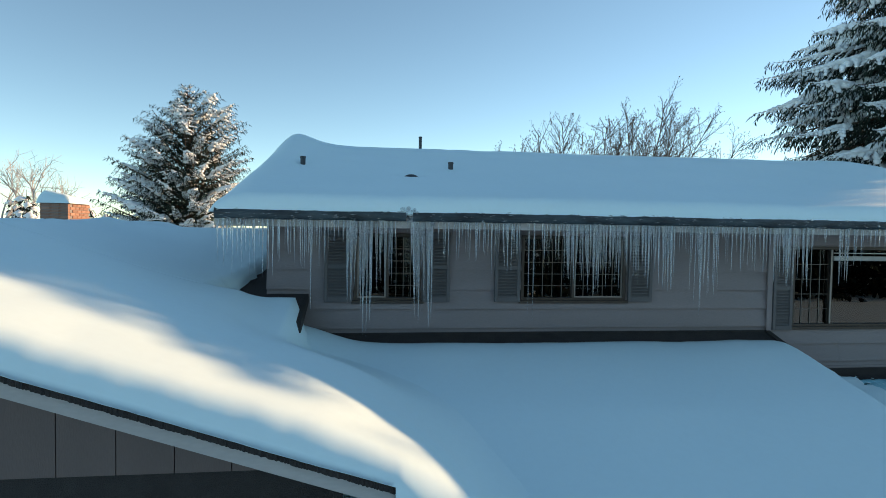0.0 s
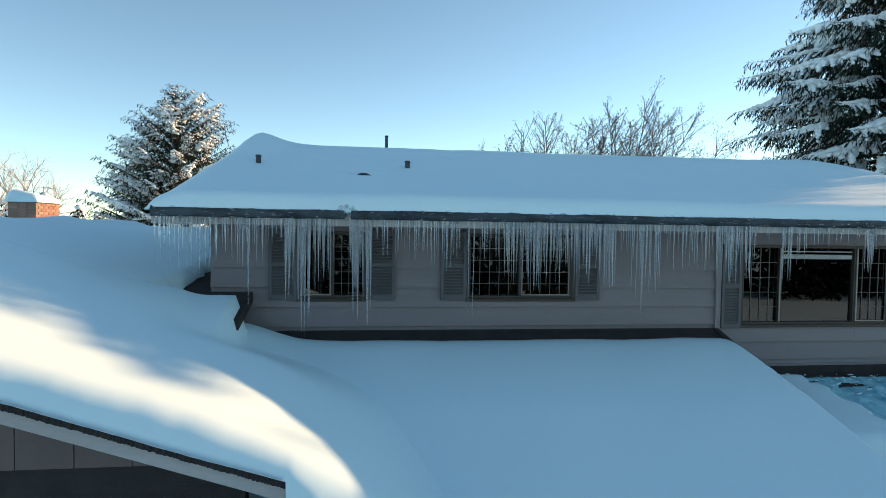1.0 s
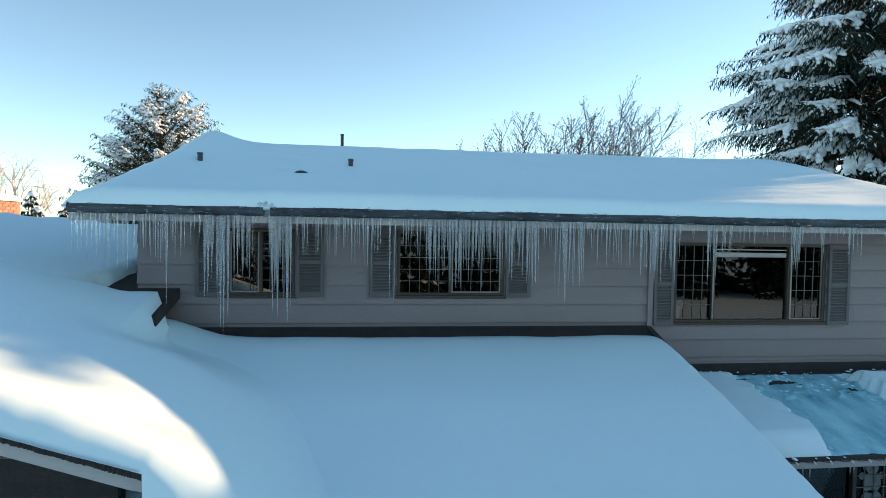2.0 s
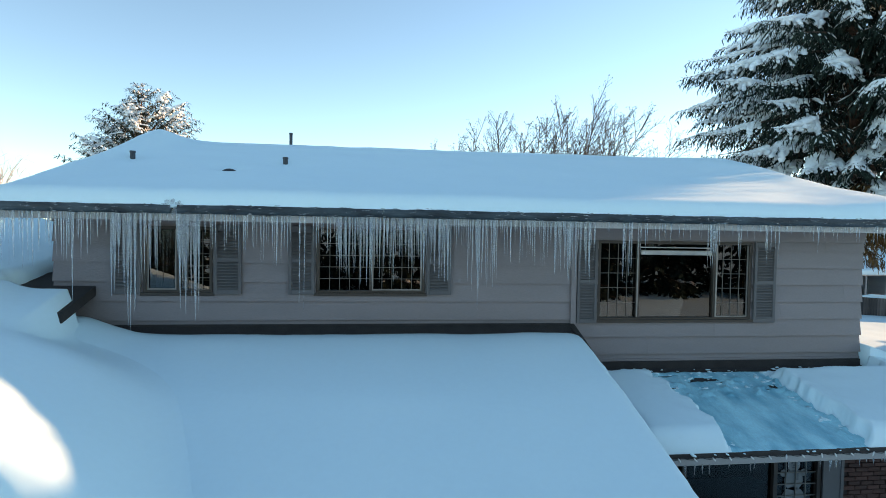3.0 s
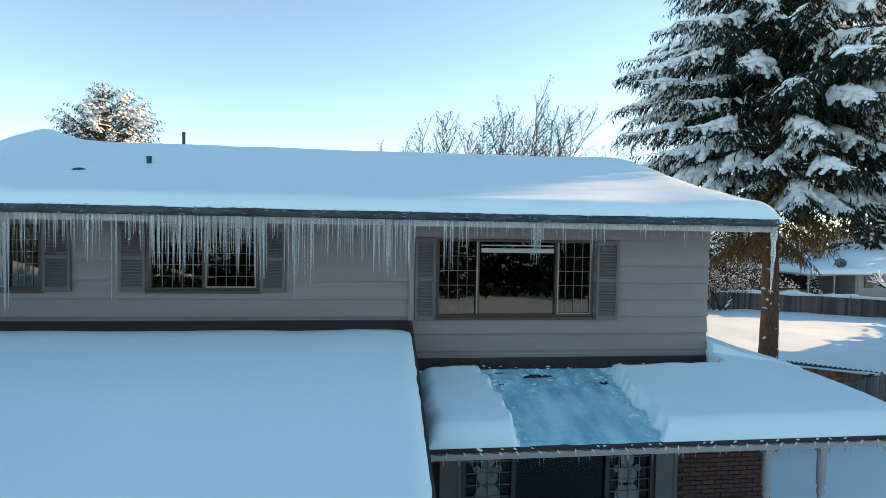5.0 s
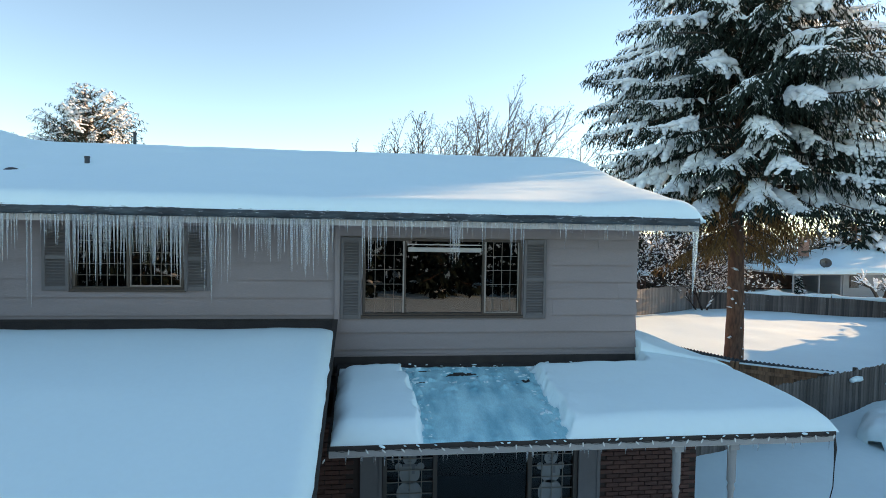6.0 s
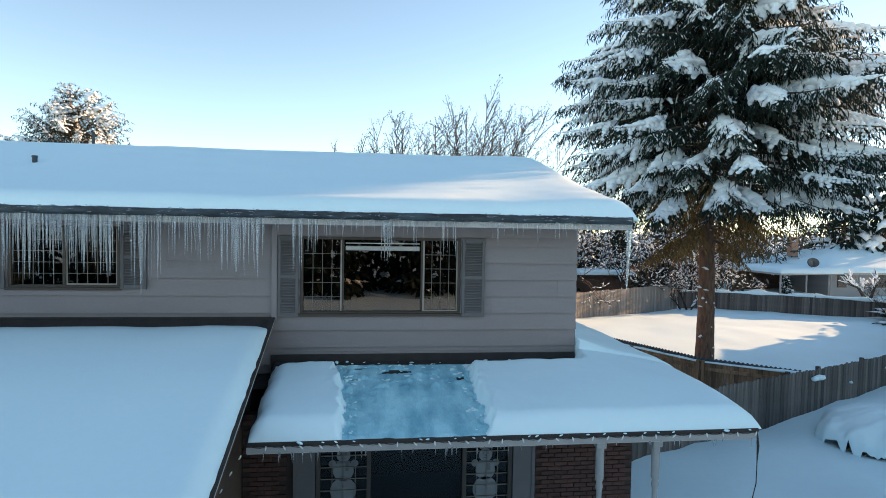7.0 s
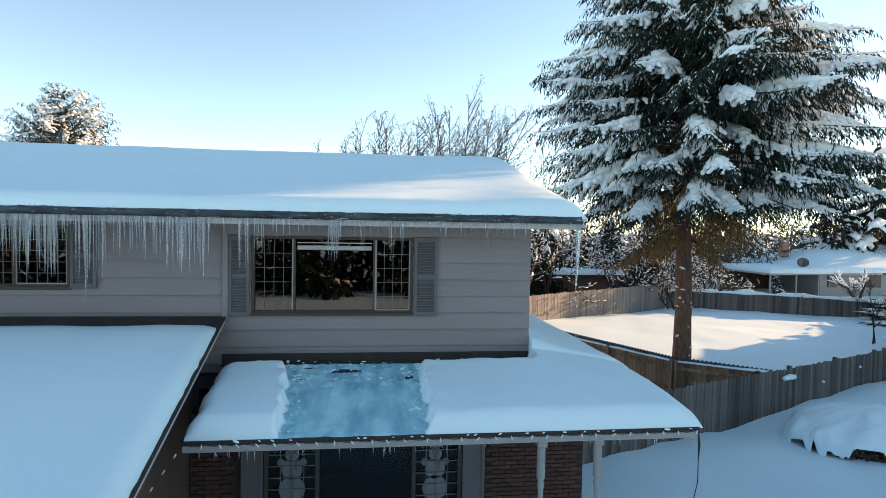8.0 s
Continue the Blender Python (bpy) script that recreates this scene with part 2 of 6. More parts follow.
OPENINGS = {"window_1": (-0.02, 0.89, 3.92, 4.84), "window_2": (2.29, 3.83, 3.92, 4.84), "window_3": (6.44, 8.945, 3.525, 4.735)}


def wall_with_holes(name, x0, x1, y0, y1, z0, z1, holes, mat, label):
    bm = bmesh.new()
    xs = sorted({x0, x1, *[h[0] for h in holes], *[h[1] for h in holes]})
    for a, b in zip(xs, xs[1:]):
        cut = sorted((h[2], h[3]) for h in holes if h[0] <= a and h[1] >= b)
        z = z0
        for c, d in cut:
            box(bm, a, b, y0, y1, z, c)
            z = d
        box(bm, a, b, y0, y1, z, z1)
    ob = new(name, finish(bm, name, mat))
    return tagged(ob, label, "wall", kind="structure")


wall_front = wall_with_holes("wall_front", WX0, WX1, WY0 + 0.02, WY0 + 0.17, WZ0, WZ1, list(OPENINGS.values()), M_WALL, "upper storey front wall clad in taupe lap siding")
for nm, sp in (("wall_east", (WX1 - 0.15, WX1, WY0 + 0.17, WY1, 0, WZ1)), ("wall_west", (WX0, WX0 + 0.15, WY0 + 0.17, WY1, 0, WZ1)), ("wall_back", (WX0 + 0.15, WX1 - 0.15, WY1 - 0.15, WY1, 0, WZ1))):
    tagged(new(nm, finish(boxed(sp), nm, M_SIDING)), "taupe painted house wall", "wall", kind="structure")
tagged(new("partition", finish(boxed((WX0 + 0.15, WX1 - 0.15, 12.6, 12.7, WZ0, WZ1)), "partition", M_ROOM)), "bedroom partition, dimness of the room put into its colour", "wall", kind="structure")
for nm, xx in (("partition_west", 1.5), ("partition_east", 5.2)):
    tagged(new(nm, finish(boxed((xx, xx + 0.1, WY0 + 0.18, 12.6, WZ0, WZ1)), nm, M_ROOM)), "bedroom partition, dimness of the room put into its colour", "wall", kind="structure")
tagged(new("upper_floor", finish(boxed((WX0 + 0.16, WX1 - 0.16, WY0 + 0.18, WY1 - 0.16, 2.62, 2.72)), "upper_floor", M_ROOM)), "bedroom floor, dimness of the room put into its colour", "floor", kind="structure")
tagged(new("ceiling", finish(boxed((WX0 + 0.16, WX1 - 0.16, WY0 + 0.18, WY1 - 0.16, 4.92, 4.98)), "ceiling", M_ROOM)), "bedroom ceiling, dimness of the room put into its colour", "ceiling", kind="structure")

# lap siding: wedge boards, one piece a course between the openings
COURSE, LAP0 = 0.267, 2.742


def siding_piece(x0, x1, z0, z1, zb, zt):
    """A wedge between x0 and x1, cut from the course zb to zt."""
    def out(z):
        return WY0 + 0.018 - 0.042 * (1 - (z - zb) / (zt - zb))
    bm = prism([(out(z0) - 0.006, z0), (WY0 + 0.02, z0), (WY0 + 0.02, z1), (out(z1) - 0.006, z1)], 0, x0, x1)
    return finish(bm, "siding_board", M_SIDING)


k = 0
random.seed(4)
while LAP0 + k * COURSE < WZ1:
    zb, zt = LAP0 + k * COURSE, min(LAP0 + (k + 1) * COURSE, WZ1)
    cuts = sorted({zb, zt, *[z for h in OPENINGS.values() for z in h[2:] if zb < z < zt]})
    joint = [WX0 + 0.0 + 3.66 * i + (1.1 * k) % 3.66 for i in range(-1, 5)]
    for a, b in zip(cuts, cuts[1:]):
        x = WX0
        for h in sorted(OPENINGS.values()):
            spans = [(x, h[0])] if h[2] < (a + b) / 2 < h[3] else []
            if spans:
                x = h[1]
                for p, q in spans:
                    adopt(new("siding_board", siding_piece(p, q, a, b, zb, zb + COURSE)), wall_front)
        js = [x] + [j for j in joint if x + 0.3 < j < WX1 - 0.3] + [WX1]
        for p, q in zip(js, js[1:]):
            adopt(new("siding_board", siding_piece(p + 0.001, q - 0.001, a, b, zb, zb + COURSE)), wall_front)
    k += 1
part("skirt_board", boxed((6.08, WX1 - 0.01, WY0 - 0.02, WY0 + 0.018, 2.903, 2.935)), M_SIDING, wall_front)
part("step_trim", boxed((6.02, 6.10, WY0 - 0.05, WY0 - 0.02, 3.42, 4.91)), M_SIDING, wall_front, "narrow vertical trim board")
part("flashing", boxed((WX0, 6.02, WY0 - 0.05, WY0 - 0.026, 3.33, 3.49)), M_SHINGLE, wall_front, "dark tarred flashing strip")
part("flashing", boxed((6.02, WX1 - 0.02, WY0 - 0.05, WY0 - 0.022, 2.66, 2.90)), M_SHINGLE, wall_front, "dark tarred flashing strip")
part("soffit", boxed((-1.59, 11.39, 8.56, WY0 - 0.005, 4.915, 4.935)), M_TRIM, wall_front, "painted soffit boards")
part("frieze_board", boxed((6.1, WX1 - 0.02, WY0 - 0.055, WY0 - 0.026, 4.755, 4.912)), M_SIDING, wall_front, "deep frieze board under the soffit")

# ---------- windows ----------


def build_window(name, opening, mullions, label, muntins, sill_light):
    x0, x1, z0, z1 = opening
    w = group_at(name, (x0 + x1) / 2, WY0, z0, label, "window", kind="structure")
    f = 0.045
    fr = boxed((x0, x1, WY0 - 0.02, WY0 + 0.1, z0, z0 + f), (x0, x1, WY0 - 0.02, WY0 + 0.1, z1 - f, z1), (x0, x0 + f, WY0 - 0.02, WY0 + 0.1, z0 + f, z1 - f), (x1 - f, x1, WY0 - 0.02, WY0 + 0.1, z0 + f, z1 - f), bevel=0.004)
    part("window_frame", fr, M_BRONZE, w)
    part("window_sill", boxed((x0 - 0.03, x1 + 0.03, WY0 - 0.055, WY0 - 0.021, z0 - 0.03, z0 + 0.012), bevel=0.004), M_BRONZE, w, "dark bronze sill")
    edges = [x0 + f] + mullions + [x1 - f]
    for i, (a, b) in enumerate(zip(edges, edges[1:])):
        pa, pb = a + (0.02 if i else 0), b - (0.02 if i < len(mullions) else 0)
        pane = part("pane", boxed((pa, pb, WY0 + 0.035, WY0 + 0.041, z0 + f, z1 - f)), M_GLASS, w, "reflecting window glass")
        pane.visible_shadow = False
        nx, nz = muntins[i]
        for j in range(1, nx):
            xm = pa + (pb - pa) * j / nx
            part("muntin", boxed((xm - 0.003, xm + 0.003, WY0 + 0.022, WY0 + 0.032, z0 + f, z1 - f)), M_MUNTIN, w)
        for j in range(1, nz):
            zm = z0 + f + (z1 - z0 - 2 * f) * j / nz
            part("muntin", boxed((pa, pb, WY0 + 0.0215, WY0 + 0.0325, zm - 0.003, zm + 0.003)), M_MUNTIN, w)
        if sill_light[i]:
            t = 0.02
            part("sash", boxed((pa, pb, WY0 + 0.005, WY0 + 0.021, z0 + f, z0 + f + t), (pa, pa + t, WY0 + 0.005, WY0 + 0.021, z0 + f + t, z1 - f), (pb - t, pb, WY0 + 0.005, WY0 + 0.021, z0 + f + t, z1 - f)), M_ALU, w, "bright aluminium sash")
    for m in mullions:
        part("mullion", boxed((m - 0.02, m + 0.02, WY0 - 0.015, WY0 + 0.09, z0 + f, z1 - f), bevel=0.004), M_BRONZE, w)
    return w


w1 = build_window("window_1", OPENINGS["window_1"], [0.43], "sliding bedroom window behind icicles with a blind", [(1, 1), (4, 5)], [1, 0])
w2 = build_window("window_2", OPENINGS["window_2"], [3.05], "sliding bedroom window with brass grilles behind icicles", [(5, 5), (5, 5)], [0, 1])
w3 = build_window("window_3", OPENINGS["window_3"], [7.085, 8.33], "wide picture window between two gridded casements", [(4, 5), (1, 1), (4, 5)], [0, 0, 1])
for m in (7.065, 8.35):
    part("trim_strip", boxed((m - 0.011, m + 0.011, WY0 - 0.03, WY0 - 0.016, 3.58, 4.69)), M_ALU, w3, "bright aluminium edge strip")
for i in range(9):
    z = 3.99 + 0.095 * i
    part("blind_slat", boxed((0.47, 0.83, WY0 + 0.075, WY0 + 0.11, z, z + 0.006)), M_BLIND, w1)
part("shade_rail", boxed((7.13, 8.29, WY0 + 0.005, WY0 + 0.03, 4.525, 4.595), bevel=0.01), M_BLIND, w3, "pale folded roller shade")
part("shade_rail", boxed((7.13, 8.29, WY0 + 0.012, WY0 + 0.03, 4.63, 4.645)), M_BLIND, w3)


def build_shutter(x0, x1, z0, z1, top):
    s = group_at("shutter", (x0 + x1) / 2, WY0 - 0.03, z0, "grey louvred window shutter screwed to taupe siding", "shutter", "shutters beside the windows")
    y0, y1, t = WY0 - 0.066, WY0 - 0.028, 0.045
    part("shutter_frame", boxed((x0, x0 + t, y0, y1, z0, top), (x1 - t, x1, y0, y1, z0, top), (x0 + t, x1 - t, y0, y1, z0, z0 + 0.07), (x0 + t, x1 - t, y0, y1, top - 0.07, top), (x0 + t, x1 - t, y0, y1, (z0 + top) / 2 - 0.03, (z0 + top) / 2 + 0.03), bevel=0.003), M_SHUTTER, s)
    part("backing", boxed((x0 + t, x1 - t, y1 - 0.006, y1 - 0.002, z0 + 0.07, top - 0.07)), M_SHUTTER, s)
    slat = finish(prism([(y0 + 0.004, 0), (y1 - 0.008, 0.028), (y1 - 0.008, 0.036), (y0 + 0.004, 0.008)], 0, x0 + t, x1 - t), "slat", M_SHUTTER)
    z = z0 + 0.075
    while z < top - 0.11:
        if not (z0 + top) / 2 - 0.06 < z < (z0 + top) / 2 + 0.025:
            piece("slat", slat, s, Matrix.Translation((0, 0, z)))
        z += 0.042


for a, b, z0, top in ((6.11, 6.42, 3.49, 4.74), (8.965, 9.33, 3.49, 4.74), (-0.41, -0.04, 3.91, 4.87), (0.91, 1.28, 3.91, 4.87), (1.91, 2.27, 3.91, 4.87), (3.85, 4.21, 3.91, 4.87)):
    build_shutter(a, b, z0, top, top)

# ---------- main roof ----------
RX0, RX1, EAVE_Y, RIDGE_Y, EAVE_Z, PITCH = -1.6, 11.40, 8.5, 13.7, 5.10, 0.247


def main_deck(y):
    return EAVE_Z + PITCH * (RIDGE_Y - EAVE_Y - abs(y - RIDGE_Y))


pts = [(EAVE_Y, EAVE_Z), (RIDGE_Y, main_deck(RIDGE_Y)), (2 * RIDGE_Y - EAVE_Y, EAVE_Z)]
roof = new("roof", finish(prism([*pts, *[(y, z - 0.14) for y, z in pts[::-1]]], 0, RX0, RX1), "roof", M_SHINGLE))
tagged(roof, "low gabled shingle roof buried under snow", "roof", kind="structure")
for nm, xa, xb in (("gable_east", WX1 - 0.15, WX1), ("gable_west", WX0, WX0 + 0.15)):
    tagged(new(nm, finish(prism([(WY0, WZ1 + 0.003), (WY1, WZ1 + 0.003), (WY1, main_deck(WY1) - 0.15), (RIDGE_Y, main_deck(RIDGE_Y) - 0.15), (WY0, main_deck(WY0) - 0.15)], 0, xa, xb), nm, M_SIDING)), "taupe gable end wall", "wall", kind="structure")
part("fascia", boxed((RX0 - 0.02, RX1 + 0.02, EAVE_Y - 0.02, EAVE_Y + 0.02, 4.91, 5.01), bevel=0.004), M_TRIM, roof, "pale painted fascia board")
gutter = new("gutter")
gutter.matrix_basis = Matrix.Translation((4.8, 8.44, 5.05))
tagged(gutter, "dark iced-over eave gutter along the roof edge", "gutter")
for i, (a, b) in enumerate(((RX0, 0.62), (0.70, RX1))):
    nx = int((b - a) / 0.05)
    rows = []
    for j in range(nx + 1):
        x = a + (b - a) * j / nx
        ring = []
        for q in range(11):
            an = math.pi * 2 * q / 10
            r = 0.056 + 0.007 * fbm(x, q * 0.7, 5.0, i)
            ring.append((x, EAVE_Y - 0.07 + r * 0.8 * math.cos(an), 5.056 + r * 1.12 * math.sin(an)))
        rows.append(ring)
    adopt(new("gutter_run", sheet("gutter_run", rows, M_GUTTER)), gutter)
bm = bmesh.new()
random.seed(9)
for i in range(26):
    bmesh.ops.create_icosphere(bm, subdivisions=1, radius=random.uniform(0.02, 0.05), matrix=Matrix.Translation((random.uniform(0.56, 0.76), EAVE_Y - 0.06 + random.uniform(-0.03, 0.03), random.uniform(5.0, 5.15))))
part("ice_joint", bm, M_ICE, gutter, "lump of ice at a gutter joint", smooth=True)

random.seed(19)
v = []
for i in range(420):
    an = random.uniform(1.3, 4.4)
    r0 = 0.058
    x = random.uniform(RX0, RX1)
    if 0.62 < x < 0.70:
        continue
    c = random.uniform(0.006, 0.02) * (2 if random.random() < 0.06 else 1)
    v.append((x, EAVE_Y - 0.07 + r0 * 0.8 * math.cos(an), 5.056 + r0 * 1.12 * math.sin(an), 1, 0, random.uniform(-0.2, 0.2), c * random.uniform(1, 3), c * 0.5, c * 0.5))
RIME = v

# vents
for x, y, z0, z1, r, nm, lab in ((-0.93, 11.3, 5.6, 6.08, 0.042, "vent_pipe", "short dark plumbing vent poking out of roof snow"), (1.56, 11.35, 5.6, 6.06, 0.042, "vent_pipe", "short dark plumbing vent poking out of roof snow"), (1.27, 14.18, 6.2, 6.93, 0.035, "mast_pipe", "thin grey mast standing beyond the roof ridge")):
    v = group_at(nm, x, y, z0, lab, "vent pipe", "roof vents")
    bm = bmesh.new()
    bmesh.ops.create_cone(bm, cap_ends=True, segments=14, radius1=r, radius2=r, depth=z1 - z0, matrix=Matrix.Translation((x, y, (z0 + z1) / 2)))
    part("pipe", bm, M_PIPE, v, smooth=False)
    bm = bmesh.new()
    bmesh.ops.create_cone(bm, cap_ends=True, segments=14, radius1=r * 1.2, radius2=r * 1.1, depth=0.03, matrix=Matrix.Translation((x, y, z1 - 0.012)))
    part("rim", bm, M_PIPE, v)

bv = group_at("roof_vent", 0.82, 10.55, 5.5, "grey dome vent almost buried in roof snow", "vent")
bm = bmesh.new()
bmesh.ops.create_uvsphere(bm, u_segments=18, v_segments=10, radius=0.13, matrix=Matrix.Translation((0.82, 10.50, 5.655)) @ Matrix.Diagonal((1.1, 1.0, 0.8, 1)))
part("dome", bm, M_PIPE, bv, smooth=True)
# snow on the main roof
SX0, SX1, SY0, SY1 = -1.66, 11.5, 8.40, 19.0


def main_snow(x, y):
    deck = EAVE_Z + PITCH * (RIDGE_Y - EAVE_Y - math.sqrt((y - RIDGE_Y) ** 2 + 0.1) + 0.05)
    u = min(1, (y - 8.5) / 5.2)
    t = 0.20 - 0.26 * u + 0.345 * u * u
    t += 0.15 * math.exp(-((x + 1.3) / 0.6) ** 2 - ((y - 13.6) / 1.6) ** 2)
    t += 0.10 * math.exp(-((x + 1.5) / 0.45) ** 2) * min(1, max(0, (y - 8.9) / 1.5))
    t += 0.05 * math.exp(-((x - 10.9) / 0.8) ** 2)
    t += 0.020 * fbm(x, y, 0.5) + 0.006 * fbm(x, y, 2.0)
    e = lip(y - SY0, 0.17 + 0.03 * fbm(x, 1, 0.8)) * lip(SY1 - y, 0.3) * lip(x - SX0, 0.45) * lip(SX1 - x, 0.32)
    dips = sum(d * math.exp(-(((x - px) / sx) ** 2 + ((y - py) / sy) ** 2)) for px, py, sx, sy, d in ((-0.93, 11.15, 0.3, 0.3, 0.06), (1.56, 11.2, 0.3, 0.3, 0.05), (0.82, 10.5, 0.15, 0.17, 0.13)))
    return deck - 0.02 + (t + 0.02) * e - dips * e - 0.03 * (1 - lip(SX1 - x, 0.9))


rows = [[(x + (0.02 * fbm(y, 5, 1.5) if x > 11 else 0), y + 0.007 * fbm(x, 2, 1.2) * (y < 8.6), main_snow(x, y)) for x in spaced(SX0, SX1, 0.13)] for y in spaced(SY0, SY1, 0.13)]
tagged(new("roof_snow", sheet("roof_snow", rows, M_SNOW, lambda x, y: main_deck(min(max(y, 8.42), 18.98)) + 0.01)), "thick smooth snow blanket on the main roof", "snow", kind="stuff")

# ---------- lower roofs ----------


def mid_deck(y):
    return 3.48 - 0.333 * (WY0 - y)


def left_deck(y):
    return 4.0 + 0.27 * (min(y, 23.8 - y) - 9.2)


def gable_deck(x):
    return 3.18 + 0.331 * (0.34 - (x if x > -4.6 else -9.2 - x))


lower_roof = new("lower_roof", finish(prism([(4.3, mid_deck(4.3)), (9.27, mid_deck(9.27)), (9.27, mid_deck(9.27) - 0.12), (4.3, mid_deck(4.3) - 0.12)], 0, -6.5, 6.03), "lower_roof", M_SHINGLE))
tagged(lower_roof, "snow-buried shed roof below the bedroom windows", "roof", kind="structure")
part("rake_board", prism([(4.3, mid_deck(4.3) - 0.004), (9.26, mid_deck(9.26) - 0.004), (9.26, mid_deck(9.26) - 0.07), (4.3, mid_deck(4.3) - 0.07)], 0, 6.033, 6.06), M_TRIM, lower_roof, "pale rake board")
part("drip_edge", prism([(4.3, mid_deck(4.3) + 0.022), (9.26, mid_deck(9.26) + 0.022), (9.26, mid_deck(9.26) - 0.0), (4.3, mid_deck(4.3) - 0.0)], 0, 6.0, 6.075), M_SHINGLE, lower_roof, "dark shingle edge")
# Dark wood colour carries the deep shade that lies on this wall.
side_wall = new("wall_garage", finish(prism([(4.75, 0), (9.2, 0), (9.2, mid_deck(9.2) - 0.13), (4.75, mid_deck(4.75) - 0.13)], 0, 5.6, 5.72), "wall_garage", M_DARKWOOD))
tagged(side_wall, "side wall below the shed roof, deep shade put into its dark brown", "wall", kind="structure")
tagged(new("wall_garage_front", finish(boxed((-6.4, 5.59, 4.75, 4.87, 0, mid_deck(4.75) - 0.13)), "wall_garage_front", M_SIDING)), "taupe front wall below the shed roof", "wall", kind="structure")

left_roof = new("left_roof", finish(prism([(7.2, left_deck(7.2)), (11.9, left_deck(11.9)), (16.6, left_deck(16.6)), (16.6, left_deck(16.6) - 0.12), (11.9, left_deck(11.9) - 0.12), (7.2, left_deck(7.2) - 0.12)], 0, -14, WX0 - 0.005), "left_roof", M_SHINGLE))
tagged(left_roof, "shingle roof of the neighbouring wing under snow", "roof", kind="structure")
part("roof_tab", prism([(8.4, left_deck(8.4)), (9.27, left_deck(9.27)), (9.27, left_deck(9.27) - 0.12), (8.4, left_deck(8.4) - 0.12)], 0, WX0 - 0.005, -0.64), M_SHINGLE, left_roof, "bare dark shingles beside the house corner")
part("rake_board", prism([(8.4, left_deck(8.4) + 0.005), (9.26, left_deck(9.26) + 0.005), (9.26, left_deck(9.26) - 0.13), (8.4, left_deck(8.4) - 0.13)], 0, -0.639, -0.61), M_SHINGLE, left_roof, "dark rake board")
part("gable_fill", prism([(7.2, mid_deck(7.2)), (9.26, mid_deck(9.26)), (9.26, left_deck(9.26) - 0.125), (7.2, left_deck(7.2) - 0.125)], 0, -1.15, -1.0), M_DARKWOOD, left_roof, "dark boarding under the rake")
tagged(new("wall_left_wing", finish(boxed((-13.8, -1.5, 16.2, 16.4, 0, left_deck(16.2) - 0.13), (-13.9, -13.8, 7.5, 16.4, 0, 3.3)), "wall_left_wing", M_SIDING)), "taupe wall of the neighbouring wing", "wall", kind="structure")

GX = [-9.5, -4.6, 0.38]
gable_roof = new("gable_roof", finish(prism([*[(x, gable_deck(x)) for x in GX], *[(x, gable_deck(x) - 0.10) for x in GX[::-1]]], 1, 5.42, 7.6), "gable_roof", M_SHINGLE))
tagged(gable_roof, "front-facing gable roof with a pale rake under snow", "roof", kind="structure")
part("rake_board", prism([*[(x, gable_deck(x) - 0.05) for x in GX], *[(x, gable_deck(x) - 0.17) for x in GX[::-1]]], 1, 5.385, 5.415), M_TRIM, gable_roof, "pale painted rake board")
rows = []
random.seed(12)
for i in range(560):
    x = 0.40 - 5.0 * i / 559
    j = 0.010 * fbm(x, 0, 9.0) + random.uniform(-0.008, 0.008)
    rows.append([(x, 5.41, gable_deck(x) + 0.02), (x, 5.335 + j, gable_deck(x) + 0.022 + 1.4 * j), (x, 5.338 + j * 0.5, gable_deck(x) - 0.062 + j * 0.3), (x, 5.384, gable_deck(x) - 0.075)])
adopt(new("shingle_edge", sheet("shingle_edge", rows, M_SHINGLE, smooth=False)), gable_roof)
gable_wall = new("gable_wall", finish(prism([(-9.4, 2.2), (0.0, 2.2), (0.0, gable_deck(0.0) - 0.11), (-4.6, gable_deck(-4.6) - 0.11), (-9.4, gable_deck(-9.4) - 0.11)], 1, 5.86, 6.0), "gable_wall", M_SHINGLE))
tagged(gable_wall, "gable wall clad in grooved taupe panels, overhang shade put into their colour", "wall", kind="structure")
x = 0.0
while x > -6:
    a, b = x - 0.398, x - 0.004
    bm = prism([(a, 3.10), (b, 3.10), (b, gable_deck(b) - 0.115), (a, gable_deck(a) - 0.115)], 1, 5.835, 5.859)
    part("wall_panel", bm, M_PANEL, gable_wall)
    x -= 0.402
part("soffit", prism([(-4.6, gable_deck(-4.6) - 0.165), (0.3, gable_deck(0.3) - 0.165), (0.3, gable_deck(0.3) - 0.18), (-4.6, gable_deck(-4.6) - 0.18)], 1, 5.39, 5.83), M_TRIM, gable_wall, "painted rake soffit")

# snow over the shed roof
BX0, BX1, BY0 = -6.4, 6.03, 4.25


def mid_snow(x, y):
    return mid_deck(y) + 0.27 - 0.13 * min(1, max(0, (y - 7.2) / 1.5)) + 0.02 * fbm(x, y, 0.5, 4) + 0.006 * fbm(x, y, 1.8, 4)


def shed_snow(x, y):
    """Top of the snow on the shed roof with its rounded back edge and the drift beside the wing."""
    drift = math.exp(-((x + 0.75) / 0.6) ** 2)
    back = 8.93 + 0.035 * fbm(x, 3, 0.9) + 0.30 * drift
    if y > back:
        return mid_deck(y) - 0.03
    e = lip(back - y, 0.50 + 0.05 * fbm(x, 7, 1.0))
    return mid_deck(y) + 0.012 + (mid_snow(x, y) - mid_deck(y) + 0.18 * drift * min(1, max(0, (y - 7.9) / 0.9))) * e


